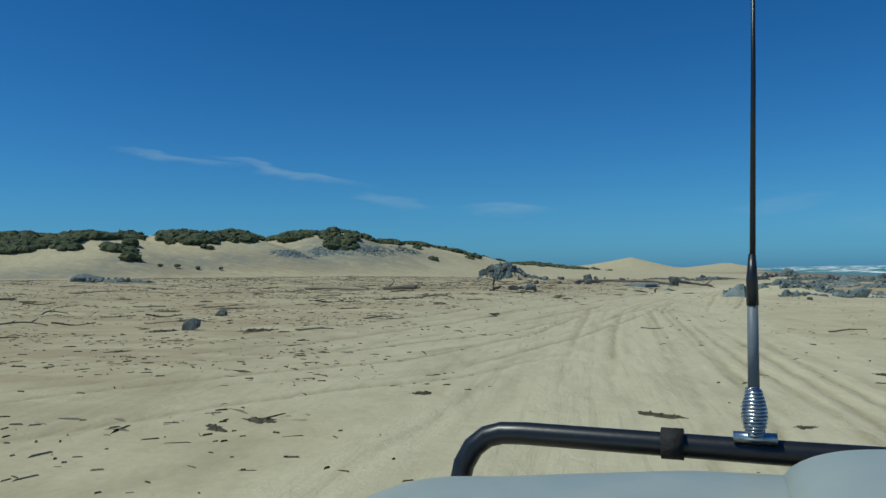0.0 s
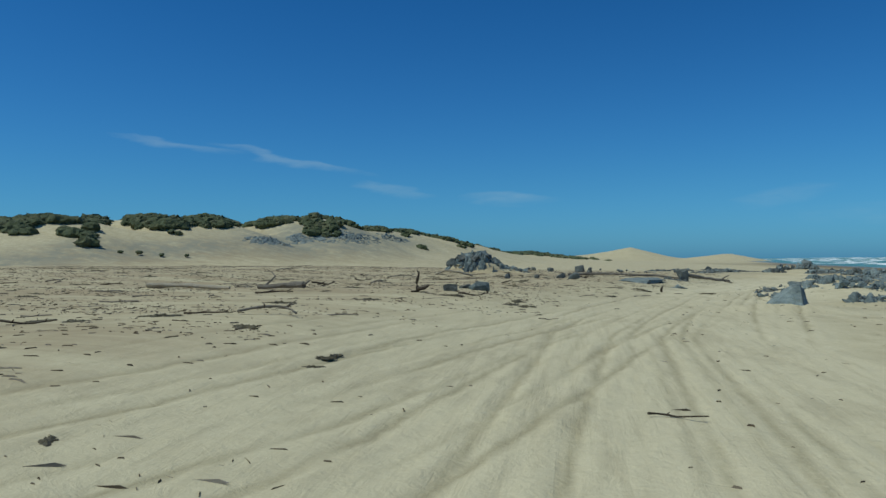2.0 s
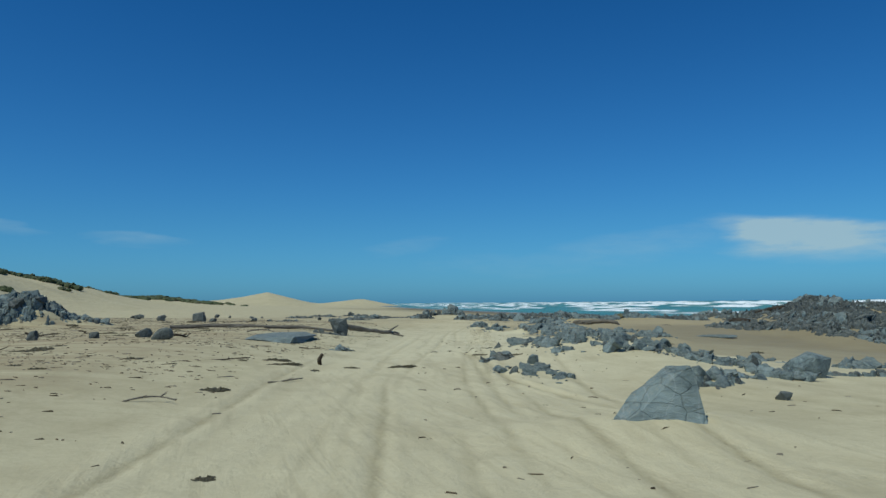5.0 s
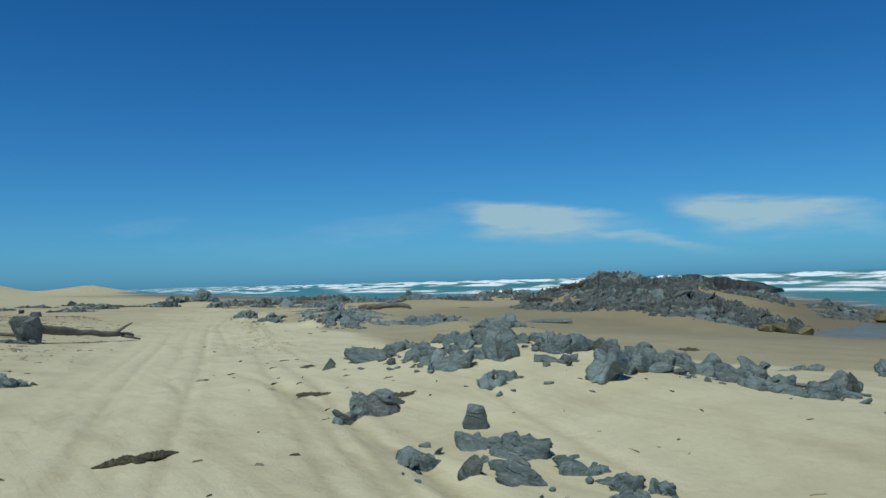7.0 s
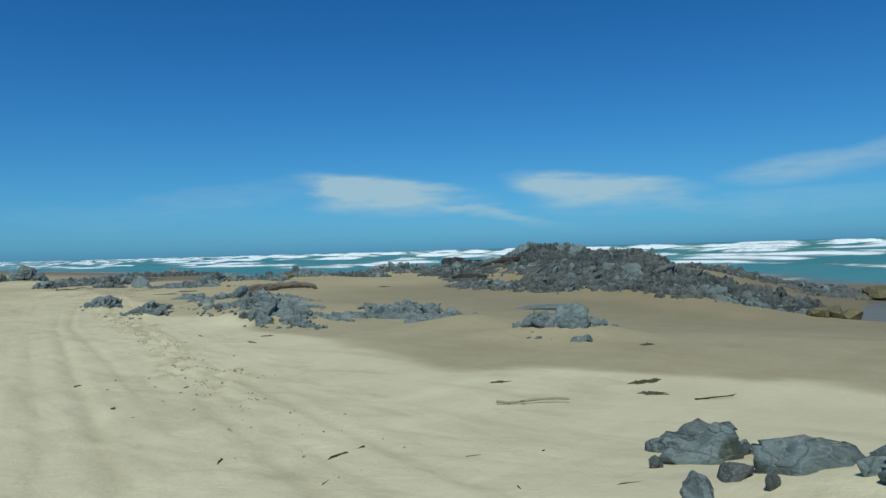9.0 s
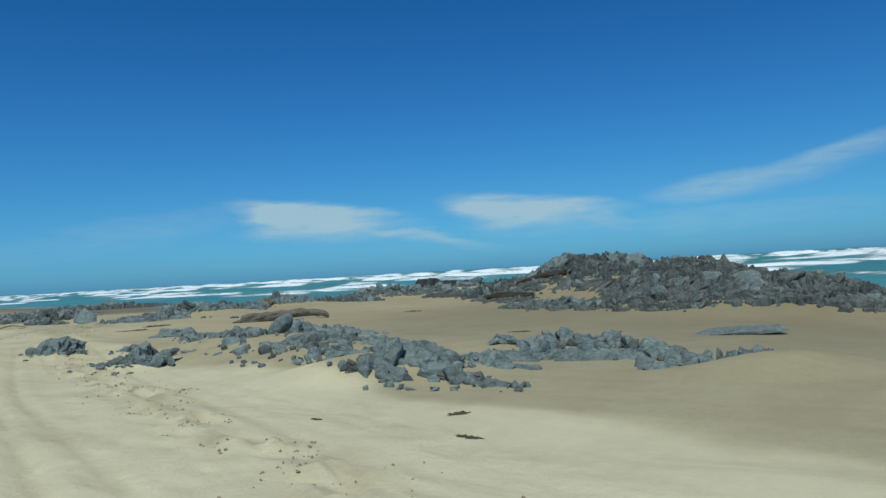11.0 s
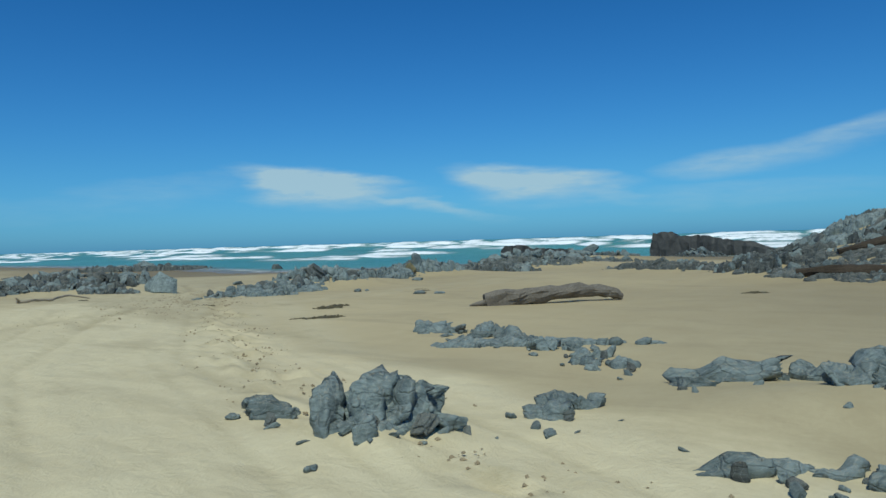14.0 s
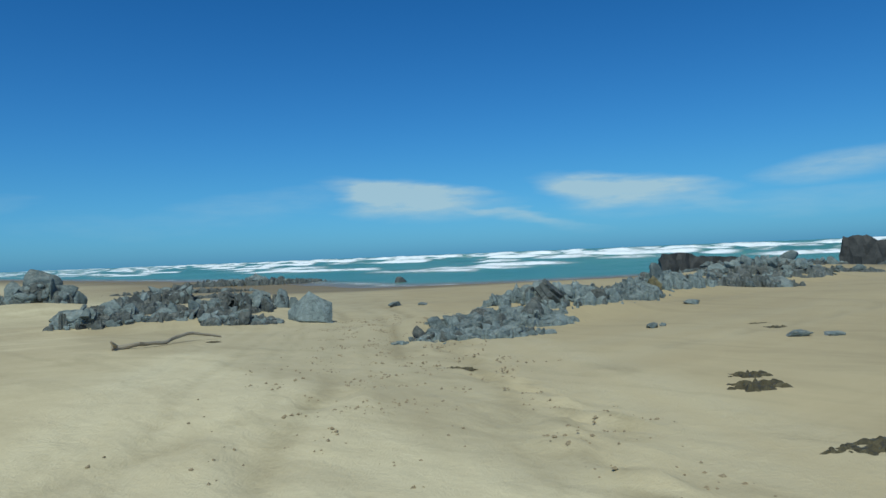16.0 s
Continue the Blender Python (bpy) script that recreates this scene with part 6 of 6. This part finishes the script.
def sand_clods():
    """Crumbs of damp sand thrown up along the edge of the driven strip and the side track."""
    r = np.random.RandomState(31)
    x, y = r.uniform(2, 40, 320000), r.uniform(44, 110, 320000)
    off, _ = near_line(x, y, LINE)
    side, _ = near_line(x, y, SPUR_4)
    patch = smooth01(1.5 * wavy(x, y, 1.3, 4.6) + 0.2)
    band = np.exp(-(((off - 2.0 - 0.35 * wavy(x, y, 3.7, 2.7)) / 0.5) ** 2)) * smooth01((y - 56) / 10)
    band = np.maximum(band, 0.9 * np.exp(-((side / 1.1) ** 2)) * smooth01((y - 94) / 3)) * patch
    keep = r.uniform(0, 1, x.size) < band * 0.8
    x, y = x[keep][:9000], y[keep][:9000]
    n = x.size
    size = np.minimum(r.gamma(2.0, 0.0055, n) + 0.006, 0.026)
    z = land(x, y) + tracks(x, y)[0]
    V = np.zeros((n, 6, 3))
    for k, (u, v, h) in enumerate(((1, 0.2, 0), (-0.2, 1, 0.1), (-1, -0.1, 0), (0.1, -1, 0.1), (0.2, 0.1, 0.75), (0, 0, -0.5))):
        V[:, k, 0], V[:, k, 1] = x + (u + r.normal(0, 0.2, n)) * size, y + (v + r.normal(0, 0.2, n)) * size
        V[:, k, 2] = z + h * size
    tri = np.array(((0, 1, 4), (1, 2, 4), (2, 3, 4), (3, 0, 4), (1, 0, 5), (2, 1, 5), (3, 2, 5), (0, 3, 5)))
    F = (np.arange(n)[:, None, None] * 6 + tri[None]).reshape(-1, 3)
    tagged(link_mesh("sand_crumbs", V.reshape(-1, 3), F, CRUMB, smooth=False), "crumbled damp sand clods along the wheel tracks", "sand", kind="stuff")


sand_clods()


def log_thing(name, pts, radii, mat, label, sides=12, twigs=(), rough=0.12):
    """A driftwood trunk through points given as x, y and height over the sand."""
    x0, y0, _ = pts[0]
    z0 = ground_z(x0, y0)
    top = new(name)
    top.location = (x0, y0, z0)
    tagged(top, label, "driftwood")

    def local(p):
        return (p[0] - x0, p[1] - y0, ground_z(p[0], p[1]) + p[2] - z0)
    bm = bmesh.new()
    fine, rad = [], []
    for k in range(len(pts) - 1):
        for t in (0, 0.33, 0.66):
            a, b = Vector(local(pts[k])), Vector(local(pts[k + 1]))
            fine.append(a.lerp(b, t))
            rad.append(radii[k] * (1 - t) + radii[k + 1] * t)
    fine.append(Vector(local(pts[-1])))
    rad.append(radii[-1])
    tube(bm, fine, rad, sides, len(pts), rough)
    for v in bm.verts:
        v.co += noise.noise_vector(v.co * 3.1 + Vector((x0, 0, 0))) * max(radii) * 0.5
    part("trunk", bm_mesh("trunk", bm, mat), top)
    for k, (tp, tr) in enumerate(twigs):
        bm = bmesh.new()
        tube(bm, [Vector(local(p)) for p in tp], tr, 7, k, 0.12)
        part("branch", bm_mesh("branch", bm, mat, True), top)


log_thing("driftwood_log", ((33.3, 90.2, 0.16), (33.9, 89.6, 0.2), (34.6, 89.0, 0.26), (35.4, 88.5, 0.30), (36.0, 88.0, 0.26), (36.3, 87.7, 0.08)), (0.19, 0.22, 0.2, 0.2, 0.15, 0.08), DRIFT, "big weathered grey-brown driftwood trunk lying on sand", 14,
          ((((33.4, 90.1, 0.1), (33.15, 90.35, 0.05), (33.0, 90.5, 0.02)), (0.11, 0.07, 0.02)), (((36.0, 88.0, 0.3), (36.3, 88.1, 0.2), (36.6, 88.0, 0.02)), (0.1, 0.08, 0.05))))
log_thing("driftwood_log", ((-14.2, 37.8, 0.10), (-12.4, 37.6, 0.13), (-10.6, 37.0, 0.10)), (0.09, 0.08, 0.05), BLEACHED, "long bleached driftwood trunk lying on sand", 10)
log_thing("driftwood_log", ((-9.8, 37.6, 0.08), (-8.8, 37.5, 0.16), (-8.0, 37.2, 0.2)), (0.07, 0.09, 0.1), DRIFT, "short grey driftwood log with broken root", 10,
          ((((-8.0, 37.2, 0.2), (-7.8, 37.3, 0.34)), (0.06, 0.02)), (((-9.6, 37.6, 0.1), (-9.3, 37.9, 0.45), (-9.5, 38.0, 0.62)), (0.04, 0.03, 0.015))))
log_thing("driftwood_stump", ((-3.95, 36.8, -0.05), (-3.97, 36.8, 0.3), (-3.9, 36.8, 0.62), (-3.97, 36.8, 0.72)), (0.06, 0.045, 0.035, 0.012), DRIFT_DARK, "upright dark driftwood stick standing in sand", 8,
          ((((-3.95, 36.8, 0.1), (-3.7, 36.7, 0.16), (-3.55, 36.7, 0.26)), (0.07, 0.06, 0.03)), (((-3.95, 36.8, 0.02), (-4.15, 36.7, 0.03)), (0.05, 0.03))))
log_thing("driftwood_log", ((8.9, 67.6, 0.42), (10.2, 68.6, 0.32), (11.4, 69.4, 0.24), (12.2, 70.0, 0.2)), (0.13, 0.11, 0.1, 0.05), DRIFT, "grey driftwood trunk with a forked end leaning on a stone", 10,
          ((((11.4, 69.4, 0.24), (11.8, 69.6, 0.5), (12.1, 69.8, 0.62)), (0.06, 0.045, 0.02)), (((11.7, 69.6, 0.2), (12.3, 69.5, 0.06)), (0.06, 0.03))))
log_thing("driftwood_branch", ((28.4, 105.6, 0.05), (28.9, 105.5, 0.10), (29.5, 105.7, 0.05), (30.0, 106.1, 0.14), (30.6, 106.4, 0.18), (31.3, 106.4, 0.06)), (0.06, 0.045, 0.04, 0.04, 0.035, 0.02), BLEACHED, "long thin bleached branch lying bent on sand", 8,
          ((((28.5, 105.6, 0.05), (28.3, 105.4, 0.2)), (0.05, 0.02)),))
log_thing("driftwood_log", ((45.75, 85.0, 0.12), (45.3, 83.3, 0.14), (44.9, 81.6, 0.1)), (0.16, 0.22, 0.15), DRIFT_DARK, "dark driftwood trunk lying before the reef", 12)
log_thing("driftwood_log", ((47.5, 83.9, 0.1), (47.8, 82.6, 0.14), (48.1, 81.2, 0.16)), (0.14, 0.2, 0.16), DRIFT_DARK, "dark driftwood trunk lying against the reef", 12)
log_thing("driftwood_log", ((-6.0, 64.4, 0.05), (-6.9, 63.9, 0.3), (-7.8, 63.6, 0.42), (-8.6, 63.8, 0.12)), (0.05, 0.07, 0.06, 0.05), BLEACHED, "arched bleached branch on sand before a rubble heap", 8)
log_thing("driftwood_stick", ((5.25, 50.9, -0.02), (5.2, 50.85, 0.12), (5.3, 50.8, 0.3)), (0.05, 0.06, 0.03), DRIFT_DARK, "dark driftwood stub standing in sand", 8)
log_thing("driftwood_log", ((5.0, 69.0, 0.1), (7.0, 69.6, 0.12), (8.6, 69.4, 0.1)), (0.08, 0.08, 0.06), DRIFT, "thin grey driftwood pole lying on sand", 8)
log_thing("driftwood_log", ((0.5, 70.5, 0.1), (2.5, 70.9, 0.14), (5.2, 70.6, 0.1)), (0.09, 0.1, 0.06), DRIFT, "thin grey driftwood pole lying on sand", 8)

# ---- the off-road car's front, where the drive begins ----
PAINT, pn, pl, pp = material("silver_blue_car_paint", 0.35, 0.15, 0.5)
dust = noise_of(pn, pl, place_of(pn, pl, "World"), 5.0, 6, 0.7)
pl.new(ramp_of(pn, pl, dust, (0.35, (0.38, 0.42, 0.375)), (0.75, (0.45, 0.47, 0.405))), pp.inputs["Base Color"])
pl.new(math_of(pn, pl, "MULTIPLY_ADD", dust, 0.25, 0.36), pp.inputs["Roughness"])
pp.inputs["Coat Weight"].default_value, pp.inputs["Coat Roughness"].default_value = 0.12, 0.2
BLACK = rough_material("black_powder_coat", (0.012, 0.013, 0.015), (0.022, 0.023, 0.026), 30, 0.35, 0.5, 0.15, 0.004)
RUBBER = rough_material("dusty_black_rubber", (0.015, 0.015, 0.015), (0.05, 0.045, 0.04), 12, 0.8, 0.3)
STEEL, sn, sl, sp = material("dull_chrome_spring", 0.3, 1.0)
sl.new(ramp_of(sn, sl, noise_of(sn, sl, place_of(sn, sl), 40, 4), (0.3, (0.35, 0.36, 0.37)), (0.7, (0.6, 0.61, 0.62))), sp.inputs["Base Color"])
SLEEVE = rough_material("grey_fibre_sleeve", (0.16, 0.18, 0.2), (0.22, 0.24, 0.26), 20, 0.5, 0.4, 0.2, 0.003)

CAR_X = 0.42           # middle of the car beside the passenger's eye
car = new("off_road_car")
car.matrix_world = pose(0.095, 0.55, ground_z(0.7, 2.0) - 0.07, 0, 0, -11)
tagged(car, "front of a silver-blue off-road car with bull bar and aerial", "car")


def car_part(name, V, F, mat, parent=None, label=""):
    ob = link_mesh(name, V, F, mat)
    ob.parent = parent or car
    return tagged(ob, label)


def solid(V, F, thick):
    """A closed shell from a sheet of quads, thick metres downwards."""
    n = len(V)
    return np.concatenate([V, V - (0, 0, thick)]), np.concatenate([F, F[:, ::-1] + n])


U, W, F = grid(np.linspace(-1.26, 0.95, 67), np.linspace(0.62, 2.02, 45))
crown = 1.385 - 0.03 * (np.abs(U) / 0.84) ** 2 - 0.16 * np.clip((np.where(U < 0, -U - 0.39, U) - 0.66) / 0.4, 0, 1) ** 2.0
front = 0.10 * np.clip((W - 1.62) / 0.4, 0, 1) ** 2.4
crown = crown - front - 0.03 * (W - 0.62) - 0.06 * np.clip((np.abs(U) - 0.5) / 0.44, 0, 1) * np.clip((W - 1.4) / 0.6, 0, 1) ** 2
V, F2 = solid(np.stack([U + CAR_X, W, crown], 1), F, 0.012)
car_part("bonnet", V, F2, PAINT)
U, W, F = grid(np.linspace(-0.3, 0.42, 49), np.linspace(0.78, 1.78, 37))
rim = np.clip(1 - (np.abs(U - 0.06) / 0.36) ** 5, 0, 1) * np.clip((1.78 - W) / 0.16, 0, 1) ** 0.5 * np.clip((W - 0.78) / 0.3, 0, 1) ** 0.8
base = 1.385 - 0.03 * (np.abs(U) / 0.84) ** 2 - 0.03 * (W - 0.62) - 0.10 * np.clip((W - 1.62) / 0.4, 0, 1) ** 2.4
V, F2 = solid(np.stack([U + CAR_X, W, base + 0.004 + 0.085 * rim ** 0.6], 1), F, 0.01)
car_part("bonnet_scoop", V, F2, PAINT)


def car_tube(name, pts, radii, mat, parent=None, sides=16, label=""):
    bm = bmesh.new()
    tube(bm, pts, radii, sides)
    return part(name, bm_mesh(name, bm, mat, True), parent or car, None, label)


bar_z, bar_y, half = 1.3, 2.17, 0.98
left, right = CAR_X - half - 0.21, CAR_X + half + 0.2
hoop = [(left - 0.02, bar_y - 0.1, 0.55), (left - 0.01, bar_y - 0.06, 0.95), (left, bar_y - 0.03, bar_z - 0.16), (left + 0.012, bar_y - 0.02, bar_z - 0.10), (left + 0.04, bar_y - 0.01, bar_z - 0.05), (left + 0.08, bar_y, bar_z - 0.018), (left + 0.13, bar_y, bar_z - 0.003), (left + 0.2, bar_y, bar_z)]
hoop += [(CAR_X - 0.3, bar_y + 0.02, bar_z - 0.01), (CAR_X + 0.3, bar_y + 0.02, bar_z - 0.01), (right - 0.2, bar_y, bar_z), (right - 0.1, bar_y, bar_z - 0.005), (right - 0.03, bar_y - 0.01, bar_z - 0.06), (right, bar_y - 0.03, bar_z - 0.16), (right, bar_y - 0.1, 0.55)]
bull_bar = car_tube("bull_bar", hoop, [0.034] * len(hoop), BLACK, label="black tubular bull bar")
car_tube("clamp", [(0.16 - 0.33, bar_y, bar_z), (0.16 - 0.27, bar_y, bar_z)], [0.044, 0.044], RUBBER, bull_bar)
aerial = car_tube("aerial", [(0.08, bar_y - 0.01, bar_z + 0.48), (0.095, bar_y - 0.01, bar_z + 1.0), (0.105, bar_y - 0.01, bar_z + 1.42)], [0.008, 0.0065, 0.0045], BLACK, None, 8, "thin black whip aerial on a spring base")
car_tube("sleeve", [(0.075, bar_y - 0.01, bar_z + 0.17), (0.078, bar_y - 0.01, bar_z + 0.40)], [0.015, 0.014], SLEEVE, aerial, 12)
car_tube("joint", [(0.078, bar_y - 0.01, bar_z + 0.39), (0.078, bar_y - 0.01, bar_z + 0.46), (0.08, bar_y - 0.01, bar_z + 0.53)], [0.016, 0.015, 0.009], BLACK, aerial, 12)
coil, wide = [], []
for k in range(121):
    h = k / 120
    r = 0.018 + 0.012 * math.sin(math.pi * min(1, h * 1.05)) ** 1.2
    coil.append((0.075 + r * math.cos(k * 0.72), bar_y - 0.01 + r * math.sin(k * 0.72), bar_z + 0.035 + 0.13 * h))
    wide.append(0.0052)
car_tube("spring", coil, wide, STEEL, aerial, 6)
car_tube("core", [(0.075, bar_y - 0.01, bar_z + 0.03), (0.075, bar_y - 0.01, bar_z + 0.1), (0.075, bar_y - 0.01, bar_z + 0.17)], [0.015, 0.024, 0.015], STEEL, aerial, 12)
car_tube("bracket", [(0.02, bar_y - 0.01, bar_z + 0.032), (0.13, bar_y - 0.01, bar_z + 0.032)], [0.016, 0.016], STEEL, aerial, 8)
for s in (-1, 1):
    U, W, F = grid(np.linspace(0, 1, 9), np.linspace(0.35, 2.0, 33))
    V = np.stack([CAR_X + s * (0.9 + 0.1 * np.sin(U * 1.5)), W, 1.16 - U * 0.58 - 0.03 * (W - 0.62) + 0.04 * (1 - U)], 1)
    arch = np.hypot(W - 1.35, V[:, 2] - 0.42)
    keep = (arch[F].min(axis=1) > 0.44)
    car_part("guard", V, F[keep] if s > 0 else F[keep][:, ::-1], PAINT)
    wheel = car_tube("wheel", [(CAR_X + s * 0.66, 1.35, 0.40), (CAR_X + s * 0.69, 1.35, 0.40), (CAR_X + s * 0.87, 1.35, 0.40), (CAR_X + s * 0.90, 1.35, 0.40)], [0.36, 0.40, 0.40, 0.36], RUBBER, None, 32)
    car_tube("rim", [(CAR_X + s * 0.89, 1.35, 0.40), (CAR_X + s * 0.915, 1.35, 0.40)], [0.23, 0.2], STEEL, wheel, 24)
car_tube("axle", [(CAR_X - 0.7, 1.35, 0.40), (CAR_X + 0.7, 1.35, 0.40)], [0.05, 0.05], BLACK, None, 12)
bumper_bm = bmesh.new()
bmesh.ops.create_cube(bumper_bm, size=1.0, matrix=Matrix.LocRotScale((CAR_X, 2.06, 0.66), None, (1.75, 0.16, 0.3)))
bmesh.ops.bevel(bumper_bm, geom=bumper_bm.edges, offset=0.04, segments=3, affect="EDGES")
part("bumper", bm_mesh("bumper", bumper_bm, BLACK, True), car)
